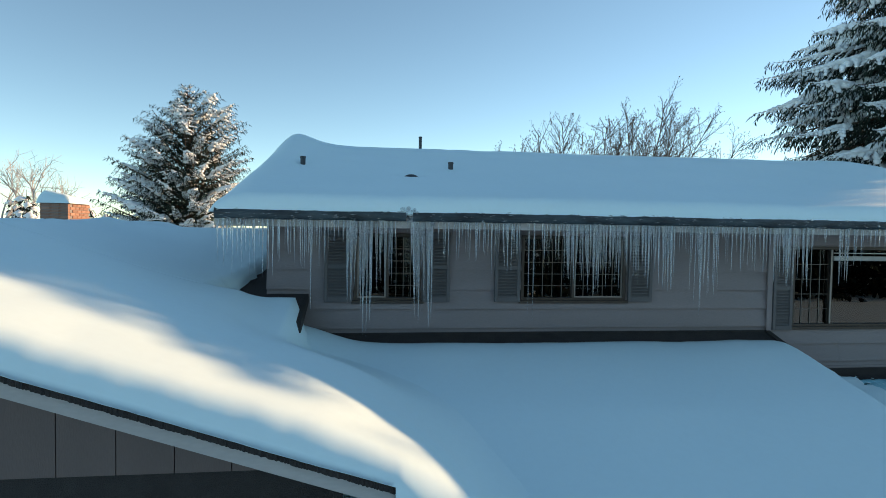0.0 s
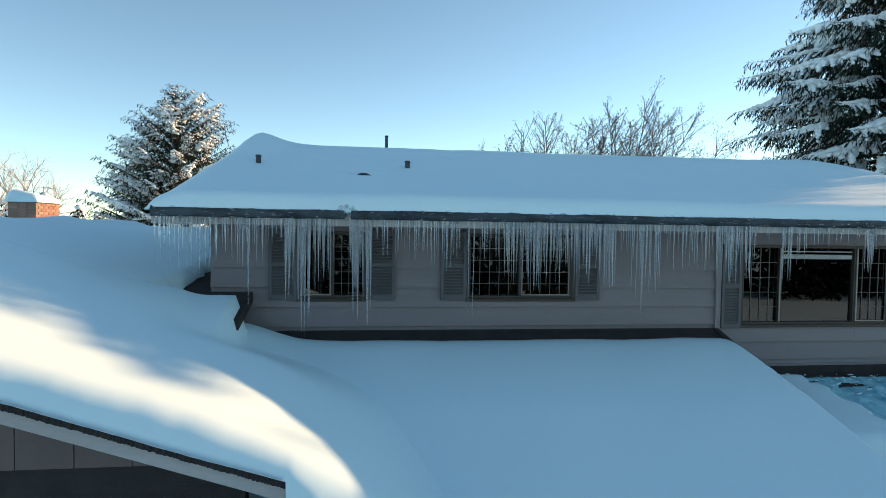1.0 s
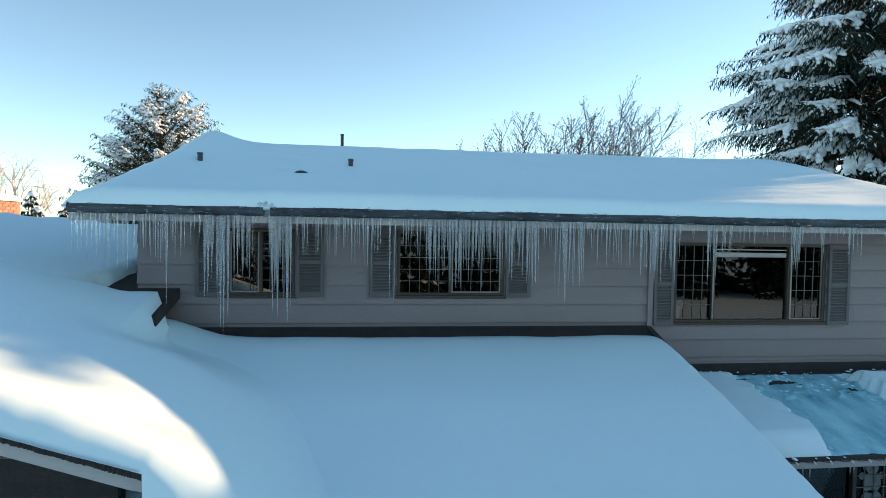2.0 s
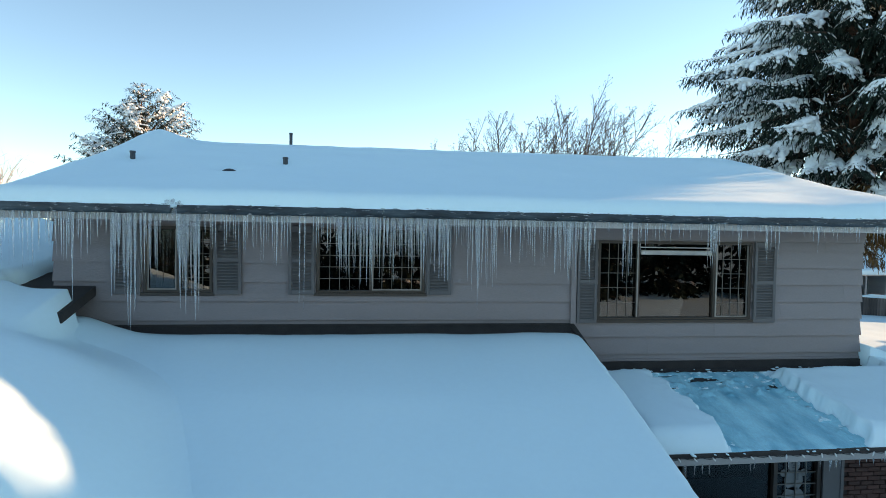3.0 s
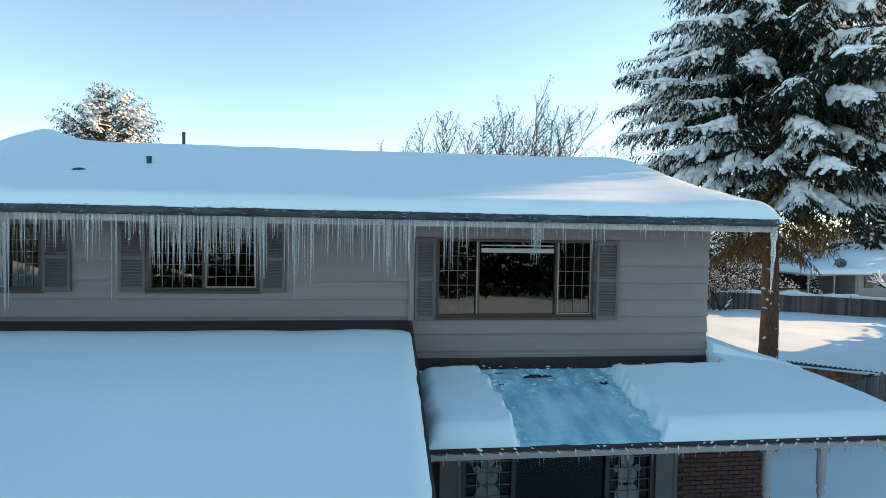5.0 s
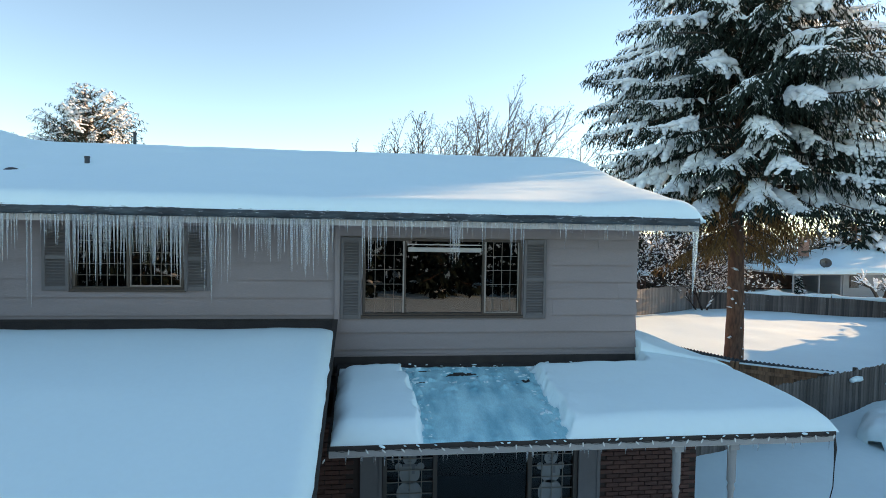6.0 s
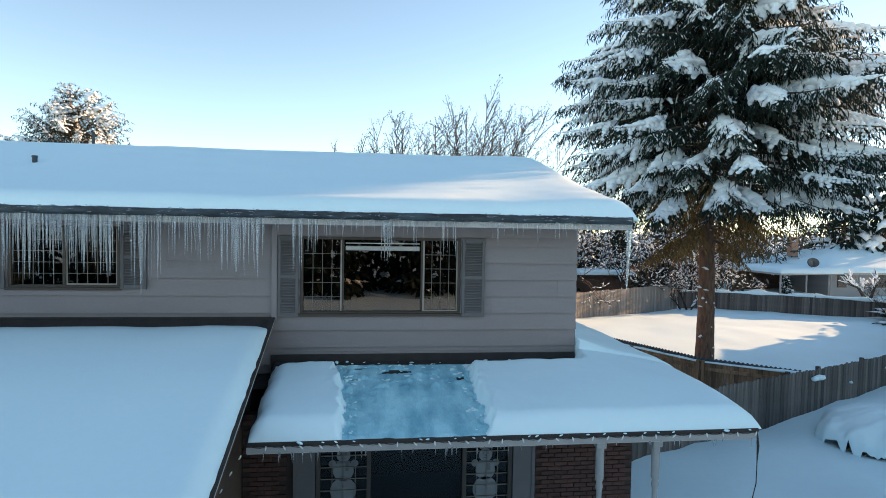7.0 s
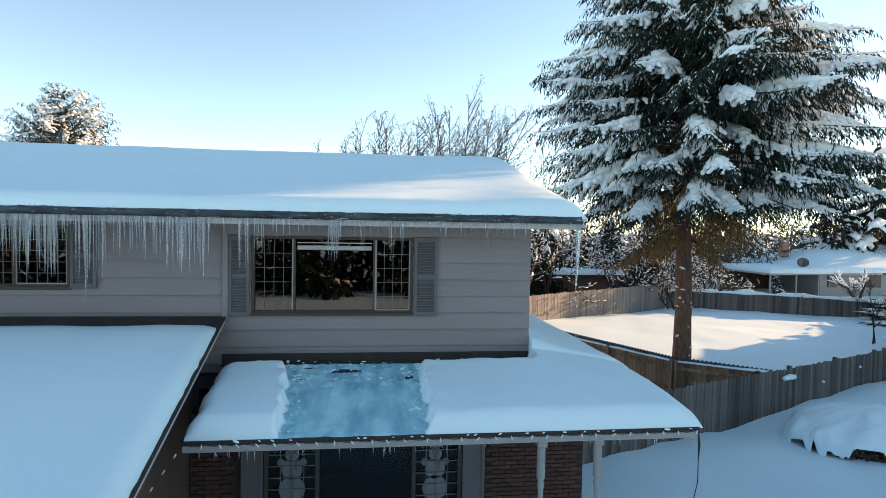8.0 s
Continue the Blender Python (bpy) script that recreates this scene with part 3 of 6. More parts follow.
rows = []
for y in spaced(BY0, 9.25, 0.12):
    row = []
    for x in spaced(BX0, BX1, 0.12):
        e = lip(y - BY0, 0.35) * lip(BX1 - x, 0.2)
        row.append((x + (0.018 * fbm(y, 1, 5.0) + 0.01 if x > 5.85 else 0), y, mid_deck(y) + (shed_snow(x, y) - mid_deck(y)) * e))
    rows.append(row)
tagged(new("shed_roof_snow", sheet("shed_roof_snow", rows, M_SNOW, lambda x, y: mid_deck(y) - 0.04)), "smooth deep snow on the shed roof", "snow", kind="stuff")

# snow over the left wing and its gable


def upper_snow(x, y):
    g = 3.18 + 0.331 * (0.34 - x) + 0.27
    if x < -4.2:
        g = min(g, 3.18 + 0.331 * (x + 8.86) + 0.27)
    g -= 0.15 * max(0, x + 0.35) ** 2
    g -= 0.3 * max(0, y - 7.1) ** 1.5 * min(1, max(0, (x + 1.4) / 1.0))
    l = left_deck(min(y, 11.9)) + 0.15 - (0.3 * (y - 11.9) if y > 11.9 else 0)
    l -= 36.0 * max(0, x + 0.73) ** 2 * (1 if y < 9 else 0)
    l -= 0.5 * max(0, 8.3 - y) ** 2
    z = smoothmax(g, l, 0.4)
    return z + 0.02 * fbm(x, y, 0.6, 8) + 0.006 * fbm(x, y, 2, 8)


def edge_x(y):
    """Where the snow ends beside the house corner, behind the front wall."""
    if y < 10.75:
        return WX0 - 0.03 - 0.5 * (10.75 - y) / 1.97 + 0.06 * noise.noise(Vector((y * 9, 0, 0)))
    return WX0 - 0.01


GABLE_Y = 5.30                        # front of the snow overhanging the rake
rows = []
for y in [GABLE_Y + t for t in (0, 0.006, 0.025, 0.06, 0.11, 0.18, 0.27, 0.38)] + [5.78 + 0.08 * i for i in range(37)] + [8.74, 8.76]:
    row = []
    for x in [-8.5 + 0.2 * i for i in range(31)] + [-2.4 + 0.06 * i for i in range(46)] + [0.34, 0.38, 0.402] + [0.44 + 0.06 * i for i in range(30)]:
        m, top = shed_snow(x, y), upper_snow(x, y)
        u = min(1, max(0, (x - 0.40) / 0.6))
        base = gable_deck(x) + (m - 0.03 - gable_deck(x)) * u * u * (3 - 2 * u)
        if y > 6.6:
            base = m - 0.03
        top = smoothmax(top, m, 0.30) - 0.02 * min(1, max(0, (m - top) / 0.3)) if y > 5.6 or x > 0.41 else top
        row.append((x, y + (0.012 * fbm(x, 0, 1.3) + 0.007 * fbm(x, 4, 11) if y < 5.5 else 0), base + max(-0.03, top - base) * (0.78 * lip(y - GABLE_Y, 0.17) + 0.22 * lip(y - GABLE_Y, 0.8))))
    rows.append(row)
tagged(new("wing_roof_snow", sheet("wing_roof_snow", rows, M_SNOW, lambda x, y: mid_deck(y) - 0.02 if x > 0.40 or (x > -0.62 and y > 7) else gable_deck(x) + 0.004 if y < 7 else min(gable_deck(x), left_deck(y)))), "deep rounded snow on the front gable and in the roof valley", "snow", kind="stuff")
rows = []
for y in [8.78, 8.80, 8.86] + [8.95 + 0.1 * i for i in range(60)]:
    xe, row = edge_x(y), []
    for i in range(90):
        d = (i / 89) ** 1.6 * 12.0
        low = left_deck(y) + 0.01
        z = low + (upper_snow(xe - d, y) - low) * lip(d, 0.16)
        row.append((xe - d, y, z))
    rows.append(row[::-1])
tagged(new("back_wing_snow", sheet("back_wing_snow", rows, M_SNOW, lambda x, y: left_deck(y) - 0.02)), "smooth snow on the wing roof beside the house corner", "snow", kind="stuff")

# ---------- porch roof and porch ----------
PX1, PY0, PSL = 12.55, 7.12, 0.211      # right-hand eave, front eave, pitch
PZW = 2.80


def porch_deck(x, y):
    return PZW - PSL * max(WY0 - y, x - WX1, 0)


bm = bmesh.new()
top = {"a": (6.08, WY0), "b": (WX1, WY0), "c": (WX1, 15.0), "d": (PX1, 15.0), "e": (PX1, PY0), "f": (6.08, PY0), "h": (WX1, WY0)}
vt = {k2: bm.verts.new((p[0], p[1], porch_deck(*p))) for k2, p in top.items() if k2 != "h"}
bm.faces.new([vt[q] for q in "afeb"]), bm.faces.new([vt[q] for q in "bedc"])
ext = bmesh.ops.extrude_face_region(bm, geom=bm.faces[:])
bmesh.ops.translate(bm, verts=[g for g in ext["geom"] if isinstance(g, bmesh.types.BMVert)], vec=(0, 0, -0.09))
bmesh.ops.recalc_face_normals(bm, faces=bm.faces)
porch_roof = new("porch_roof", finish(bm, "porch_roof", M_SHINGLE))
tagged(porch_roof, "shingle porch roof partly shovelled clear", "roof", kind="structure")
part("fascia", boxed((6.1, PX1 + 0.02, PY0 - 0.03, PY0 - 0.004, 2.215, 2.29), (PX1 + 0.004, PX1 + 0.03, PY0, 15, 2.215, 2.29), bevel=0.003), M_POST, porch_roof, "pale porch fascia")
part("drip_edge", boxed((6.1, PX1 + 0.03, PY0 - 0.045, PY0 + 0.02, 2.295, 2.352), bevel=0.006), M_SHINGLE, porch_roof, "dark shingle drip edge")
part("porch_ceiling", boxed((6.1, PX1 - 0.02, PY0 + 0.02, 8.55, 2.19, 2.205)), M_TRIM, porch_roof, "painted porch ceiling")


def porch_snow(x, y):
    """Height of the porch snow above the deck, and whether the spot was shovelled."""
    xl = 7.16 + 0.10 * fbm(y, 9, 1.3) + 0.05 * fbm(y, 4, 3.1) + 0.025 * fbm(x * 2.3, y * 2.9, 2.0, 8) - 0.10 * (y > 8.5)
    xr = 9.0 + 0.07 * fbm(y, 2, 1.6) + 0.05 * fbm(y, 1, 3.4) + 0.02 * fbm(x * 2.1, y * 3.1, 2.0, 4)
    d = max(xl - x, x - xr)
    back = 8.88 + 0.05 * fbm(x, 3, 2.5) if x < WX1 - 0.05 else 99
    rim = lip(y - 7.085, 0.2) * lip(back - y, 0.22) * lip(x - 6.12 - 0.05 * fbm(y, 8, 3), 0.22) * lip(PX1 + 0.08 - x, 0.38)
    if d > 0:
        edge = 0.55 + 0.45 * lip(d, 0.10) if d < 0.1 else 1
        return 0.015 + (0.23 + 0.02 * fbm(x, y, 0.9, 5) + 0.03 * fbm(x, y, 5, 5) * math.exp(-d / 0.15)) * rim * edge * min(1, d / 0.07 + 0.12), False
    if y > 8.42 and fbm(x * 0.55, y * 2.6, 1.7, 9) > 0.36 and d < -0.08:
        return -0.012, True
    crumbs = max(0, fbm(x, y, 5.0, 6)) * (0.07 if y > 8.35 else 0.025) + 0.05 * max(0, 1 + d / 0.2) * max(0, 0.6 + fbm(x, y, 6, 3)) ** 2
    return 0.012 + 0.02 * abs(fbm(x * 3, y * 0.6, 1.0, 2)) + crumbs * lip(y - 7.1, 0.1) * lip(back - y, 0.1), True


xs = [6.12 + t for t in (0, 0.006, 0.02, 0.05)] + [6.2 + 0.02 * i for i in range(153)] + [9.25 + 0.08 * i for i in range(41)] + [PX1 + 0.08 - t for t in (0.05, 0.02, 0.006, 0)]
ys = [7.085 + t for t in (0, 0.006, 0.02, 0.05)] + [7.16 + 0.022 * i for i in range(88)]
rows, film = [], []
for y in ys:
    row = []
    for x in xs:
        h, bare = porch_snow(x, y)
        soft = PZW - PSL * smoothmax(smoothmax(WY0 - y, x - WX1, 0.9), 0, 0.1) if x > 10 else porch_deck(x, y)
        row.append((x, y, soft + h))
        film.append(bare)
    rows.append(row)
me = sheet("porch_roof_snow", rows, M_SNOW, lambda x, y: porch_deck(x, y) + 0.004)
me.materials.append(M_SLUSH)
for q in me.polygons:
    if all(i < len(film) and film[i] for i in q.vertices):
        q.material_index = 1
tagged(new("porch_roof_snow", me), "snow on the porch with a shovelled icy patch", "snow", kind="stuff")
rows = []
for y in [9.1 + 0.15 * i for i in range(39)]:
    row = []
    for x in spaced(WX1 + 0.003, PX1 + 0.08, 0.08):
        soft = PZW - PSL * smoothmax(smoothmax(WY0 - y, x - WX1, 0.9), 0, 0.1)
        row.append((x, y, soft + 0.015 + (0.26 + 0.02 * fbm(x, y, 0.9, 5)) * lip(PX1 + 0.08 - x, 0.38) + 0.1 * math.exp(-((x - WX1) / 0.4) ** 2)))
    rows.append(row)
tagged(new("side_roof_snow", sheet("side_roof_snow", rows, M_SNOW, lambda x, y: porch_deck(x, y) + 0.008)), "snow on the side roof along the gable wall", "snow", kind="stuff")
rng = np.random.default_rng(61)
crumbs = []
for i in range(280):
    x, y = rng.uniform(6.3, 10.4), rng.uniform(8.45, 9.2)
    if rng.random() < 0.45:
        x, y = rng.choice((7.2, 8.95)) + rng.normal(0, 0.08), rng.uniform(7.2, 8.8)
    c = rng.uniform(0.008, 0.03) * (1.8 if rng.random() < 0.1 else 1)
    crumbs.append((x, y, porch_deck(x, y) + 0.02, rng.normal(), rng.normal(), 0.1, c * rng.uniform(1, 2.4), c, c * 0.6))
CRUMBS = crumbs
# ground floor wall under the porch
LY = 8.6
LOWER = (6.77, 9.68, 0.45, 1.95)
lower_wall = wall_with_holes("wall_porch", 5.73, 11.6, LY + 0.03, LY + 0.2, 0, 2.18, [LOWER], M_SHADEMORTAR, "brick ground floor wall with porch shade put into its colour")
tagged(new("wall_lower_east", finish(boxed((11.45, 11.6, LY + 0.2, 17.5, 0, 2.5)), "wall_lower_east", M_SIDING)), "taupe ground floor side wall", "wall", kind="structure")
tagged(new("room_back", finish(boxed((5.73, 11.4, 11.5, 11.6, 0, 2.6), (5.73, 11.4, LY + 0.2, 11.5, 2.5, 2.58), (5.73, 5.8, LY + 0.2, 11.5, 0, 2.5), (11.35, 11.43, LY + 0.2, 11.5, 0, 2.5)), "room_back", M_ROOM)), "living room walls, dimness of the room put into their colour", "wall", kind="structure")
lw = group_at("window_4", 8.22, LY, 0.45, "wide dark porch window with grilles and snowman decals", "window", kind="structure")
part("window_frame", boxed((6.77, 9.68, LY, LY + 0.12, 0.45, 0.51), (6.77, 9.68, LY, LY + 0.12, 1.89, 1.95), (6.77, 6.83, LY, LY + 0.12, 0.51, 1.89), (9.62, 9.68, LY, LY + 0.12, 0.51, 1.89), (7.50, 7.56, LY, LY + 0.12, 0.51, 1.89), (8.92, 8.98, LY, LY + 0.12, 0.51, 1.89)), M_BRONZE, lw)
for a, b, n in ((6.83, 7.50, 4), (7.56, 8.92, 1), (8.98, 9.62, 4)):
    p = part("pane", boxed((a, b, LY + 0.06, LY + 0.066, 0.51, 1.89)), M_PORCHGLASS, lw)
    p.visible_shadow = False
    for j in range(1, n):
        part("muntin", boxed((a + (b - a) * j / n - 0.005, a + (b - a) * j / n + 0.005, LY + 0.03, LY + 0.045, 0.51, 1.89)), M_MUNTIN, lw)
    for j in range(1, 2 * n if n > 1 else 0):
        part("muntin", boxed((a, b, LY + 0.028, LY + 0.047, 0.51 + 1.38 * j / (2 * n) - 0.005, 0.51 + 1.38 * j / (2 * n) + 0.005)), M_MUNTIN, lw)
for a, b in ((6.45, 6.76), (9.69, 10.03)):
    sp = group_at("shutter", (a + b) / 2, LY, 0.4, "dark grey panel shutter on the porch wall", "shutter", "shutters on the porch")
    part("shutter_frame", boxed((a, a + 0.05, LY - 0.03, LY - 0.004, 0.4, 2.0), (b - 0.05, b, LY - 0.03, LY - 0.004, 0.4, 2.0), (a + 0.05, b - 0.05, LY - 0.03, LY - 0.004, 0.4, 0.48), (a + 0.05, b - 0.05, LY - 0.03, LY - 0.004, 1.92, 2.0)), M_SHUTTER, sp)
    part("backing", boxed((a + 0.05, b - 0.05, LY - 0.02, LY - 0.005, 0.48, 1.92)), M_SHUTTER, sp)

# snowman decals: flat cut-outs inside the panes
for cx, top in ((7.16, 1.64), (9.28, 1.58)):
    d = group_at("snowman_decal", cx, LY + 0.053, 0.6, "flat grey-white snowman cut-out stuck inside the window", "decoration", "snowman decals")
    bm = bmesh.new()
    for z, r, in ((top - 0.10, 0.10), (top - 0.33, 0.15), (top - 0.62, 0.19)):
        bmesh.ops.create_cone(bm, cap_ends=True, segments=28, radius1=r, radius2=r, depth=0.006, matrix=Matrix.Translation((cx, LY + 0.053, z)) @ Matrix.Rotation(math.pi / 2, 4, "X"))
    part("figure", bm, M_DECOR, d)
    for dx, dz in ((-0.16, -0.22), (0.16, -0.22)):
        bm = bmesh.new()
        bmesh.ops.create_cone(bm, cap_ends=True, segments=20, radius1=0.055, radius2=0.055, depth=0.006, matrix=Matrix.Translation((cx + dx, LY + 0.053, top + dz)) @ Matrix.Rotation(math.pi / 2, 4, "X"))
        part("mitten", bm, M_DECOR, d)
    part("hat", boxed((cx - 0.085, cx + 0.085, LY + 0.050, LY + 0.056, top + 0.0, top + 0.025), (cx - 0.05, cx + 0.05, LY + 0.050, LY + 0.056, top + 0.026, top + 0.11)), M_DECOR, d)
    y0, y1 = LY + 0.047, LY + 0.0495
    part("scarf", boxed((cx - 0.10, cx + 0.10, y0, y1, top - 0.215, top - 0.18), (cx + 0.03, cx + 0.075, y0, y1, top - 0.33, top - 0.217)), M_DECORDARK, d)
    for dx, dz, w, h in ((-0.035, -0.07, 0.012, 0.016), (0.035, -0.07, 0.012, 0.016), (0.0, -0.105, 0.014, 0.01), (0.0, -0.14, 0.032, 0.007), (0.0, -0.42, 0.014, 0.014), (0.0, -0.56, 0.014, 0.014)):
        part("marking", boxed((cx + dx - w, cx + dx + w, y0, y1, top + dz - h, top + dz + h)), M_DECORDARK, d)

# porch posts


def build_post(x, y):
    p = group_at("porch_post", x, y, 0, "pale turned porch post holding the roof edge", "post", "porch posts")
    prof = [(0, 0.055), (0.7, 0.055), (0.72, 0.04), (0.78, 0.05), (0.84, 0.036), (1.2, 0.034), (1.5, 0.036), (1.56, 0.05), (1.62, 0.037), (1.66, 0.055), (2.18, 0.055)]
    bm = bmesh.new()
    rings = []
    for z, r in prof:
        n = 12
        rings.append([bm.verts.new((x + r * math.cos(math.pi / 4 + 2 * math.pi * i / n), y + r * math.sin(math.pi / 4 + 2 * math.pi * i / n), z)) for i in range(n)])
    for a, b in zip(rings, rings[1:]):
        for i in range(12):
            bm.faces.new((a[i], a[(i + 1) % 12], b[(i + 1) % 12], b[i]))
    part("shaft", bm, M_POST, p, smooth=True)
    part("capital", boxed((x - 0.065, x + 0.065, y - 0.065, y + 0.065, 2.08, 2.188), bevel=0.006), M_POST, p)


for x in (10.51, 11.28):
    build_post(x, 7.3)

# ---------- icicles ----------


def icicle_mesh(seed):
    """A unit icicle hanging from the origin: wavy taper, slightly bent."""
    rnd = random.Random(seed)
    v, f, n, m = [], [], 7, 12
    bx, by = rnd.uniform(-0.5, 0.5), rnd.uniform(-0.4, 0.4)
    for i in range(m):
        t = i / (m - 1)
        r = (1 - t) ** 0.8 * (1 + 0.16 * math.sin(t * 26 + seed) + rnd.uniform(-0.08, 0.08)) * 0.5 + 0.03
        for j in range(n):
            a = 2 * math.pi * j / n
            q = r * (1 + 0.18 * math.sin(a * 2 + seed))
            v.append((q * math.cos(a) + bx * t * t, q * math.sin(a) + by * t * t, -t))
    for i in range(m - 1):
        for j in range(n):
            f.append((i * n + j, (i + 1) * n + j, (i + 1) * n + (j + 1) % n, i * n + (j + 1) % n))
    f.append(tuple((m - 1) * n + j for j in range(n))[::-1])
    f.append(tuple(range(n)))
    me = bpy.data.meshes.new("icicle")
    me.from_pydata(v, [], f)
    me.materials.append(M_ICE)
    me.polygons.foreach_set("use_smooth", [True] * len(me.polygons))
    return me


ICICLES = [icicle_mesh(i) for i in range(10)]
# stretch of the eave, shortest and longest icicle, how many, thickest
CLUSTERS = [
    (-1.58, -0.85, 0.2, 0.72, 17, 0.028), (-0.82, -0.35, 0.25, 0.62, 15, 0.028), (-0.56, -0.48, 1.05, 1.2, 1, 0.04), (-0.34, -0.1, 0.15, 0.45, 7, 0.025),
    (-0.08, 0.22, 0.4, 1.5, 11, 0.05), (0.24, 0.5, 0.4, 0.9, 8, 0.03), (0.68, 0.96, 0.4, 1.42, 11, 0.05), (0.98, 1.6, 0.2, 0.5, 13, 0.025),
    (1.6, 2.05, 0.25, 0.72, 13, 0.028), (2.12, 2.24, 0.9, 1.25, 2, 0.03), (2.3, 2.6, 0.2, 0.5, 7, 0.025), (2.6, 3.3, 0.35, 0.9, 26, 0.04),
    (3.3, 4.08, 0.3, 0.9, 27, 0.04), (4.1, 4.3, 0.15, 0.4, 5, 0.025), (4.3, 4.7, 0.4, 1.25, 12, 0.035), (4.72, 5.45, 0.12, 0.62, 22, 0.025),
    (5.46, 6.06, 0.25, 0.85, 20, 0.035), (6.1, 6.4, 0.06, 0.25, 6, 0.02), (6.42, 6.56, 0.6, 0.82, 3, 0.035), (6.64, 6.78, 0.3, 0.55, 4, 0.03),
    (6.85, 7.6, 0.06, 0.3, 14, 0.02), (7.66, 7.84, 0.3, 0.62, 6, 0.035), (7.9, 8.6, 0.06, 0.3, 12, 0.02), (8.12, 8.18, 0.4, 0.5, 2, 0.03),
    (8.48, 8.76, 0.35, 0.58, 4, 0.022), (8.8, 10.8, 0.05, 0.3, 27, 0.018), (9.3, 9.36, 0.4, 0.45, 1, 0.02), (10.86, 11.0, 0.2, 0.4, 3, 0.025), (11.0, 11.3, 0.04, 0.1, 4, 0.015),
]
rnd = random.Random(21)
SHORT = []
for a, b, lo, hi, count, thick in CLUSTERS:
    count = round(count * 1.25)
    for i in range(count):
        x = a + (b - a) * (i + rnd.uniform(0.0, 1.0)) / count
        ln = lo + (hi - lo) * rnd.random() ** 0.95
        w = thick * rnd.uniform(0.35, 1.0) * (0.6 + 0.4 * ln / hi)
        if ln < 0.3:
            SHORT.append((x, ln, w * 0.5))
            continue
        ob = new("icicle", ICICLES[rnd.randrange(10)])
        ob.matrix_basis = Matrix.Translation((x, EAVE_Y - 0.055 + rnd.uniform(-0.02, 0.015), 5.0 + rnd.uniform(0, 0.03))) @ Matrix.Rotation(rnd.uniform(0, 6.3), 4, "Z") @ Matrix.Diagonal((w, w, ln, 1))
        tagged(ob, "long clear icicle hanging from the eave gutter" if ln > 0.75 else "thin clear icicle hanging from the eave gutter", "icicle", "icicles along the eave")
ob = new("icicle", ICICLES[3])
ob.matrix_basis = Matrix.Translation((RX1 - 0.02, EAVE_Y - 0.03, 5.05)) @ Matrix.Diagonal((0.085, 0.085, 1.06, 1))
tagged(ob, "thick knobbly icicle at the corner of the eave", "icicle", "icicles along the eave")

# teeth: the many short drips between them
v, f = [], []
for i in range(430):
    x, ln, r = rnd.uniform(RX0, RX1), rnd.uniform(0.03, 0.16), rnd.uniform(0.003, 0.008)
    y, z, k0 = EAVE_Y - 0.05 + rnd.uniform(-0.02, 0.02), 5.01, len(v)
    v += [(x - r, y, z), (x + r * 0.5, y - r, z), (x + r * 0.5, y + r, z), (x, y, z - ln)]
    f += [(k0, k0 + 1, k0 + 3), (k0 + 1, k0 + 2, k0 + 3), (k0 + 2, k0, k0 + 3), (k0, k0 + 2, k0 + 1)]
for x, ln, w in SHORT:
    y, z = EAVE_Y - 0.055 + rnd.uniform(-0.02, 0.015), 5.015
    lean, k0 = rnd.uniform(-0.01, 0.01), len(v)
    for u, q in ((0, 1.0), (0.35, 0.72), (0.7, 0.42), (1.0, 0.06)):
        v += [(x + lean * u + w * q * math.cos(a), y + w * q * math.sin(a), z - ln * u) for a in [2 * math.pi * j / 6 for j in range(6)]]
    f += [(k0 + 6 * i + j, k0 + 6 * i + 6 + j, k0 + 6 * i + 6 + (j + 1) % 6, k0 + 6 * i + (j + 1) % 6) for i in range(3) for j in range(6)]
    f += [tuple(k0 + j for j in range(6)), tuple(k0 + 18 + j for j in range(6))[::-1]]
me = bpy.data.meshes.new("ice_teeth")
me.from_pydata(v, [], f)
me.materials.append(M_ICE)
tagged(new("ice_teeth", me), "row of tiny ice drips along the gutter", "ice", kind="stuff")

# porch edge: string lights with snow-capped bulbs, and small drips
lights = group_at("string_lights", 9.3, PY0 - 0.05, 2.3, "string of snow-capped bulbs clipped along the porch eave", "string lights")
n = 29
bm = bmesh.new()
for i in range(n * 4):
    xa, xb = 6.15 + 6.35 * i / (n * 4), 6.15 + 6.35 * (i + 1) / (n * 4)
    za, zb = 2.315 - 0.025 * abs(math.sin(math.pi * i / 4)), 2.315 - 0.025 * abs(math.sin(math.pi * (i + 1) / 4))
    vs = [bm.verts.new(p) for p in ((xa, PY0 - 0.06, za - 0.004), (xb, PY0 - 0.06, zb - 0.004), (xb, PY0 - 0.06, zb + 0.004), (xa, PY0 - 0.06, za + 0.004), (xa, PY0 - 0.05, za), (xb, PY0 - 0.05, zb))]
    bm.faces.new(vs[:4]), bm.faces.new((vs[3], vs[2], vs[5], vs[4])), bm.faces.new((vs[4], vs[5], vs[1], vs[0]))
part("wire", bm, M_DOG, lights, "dark lamp wire")
bulb = bmesh.new()
bmesh.ops.create_uvsphere(bulb, u_segments=10, v_segments=7, radius=0.014, matrix=Matrix.Diagonal((0.75, 0.75, 2.3, 1)))
bulb = finish(bulb, "bulb", M_BULB, True)
cap = bmesh.new()
bmesh.ops.create_icosphere(cap, subdivisions=2, radius=0.022, matrix=Matrix.Diagonal((1.2, 0.9, 0.8, 1)))
cap = finish(cap, "snow_cap", M_SNOW, True)
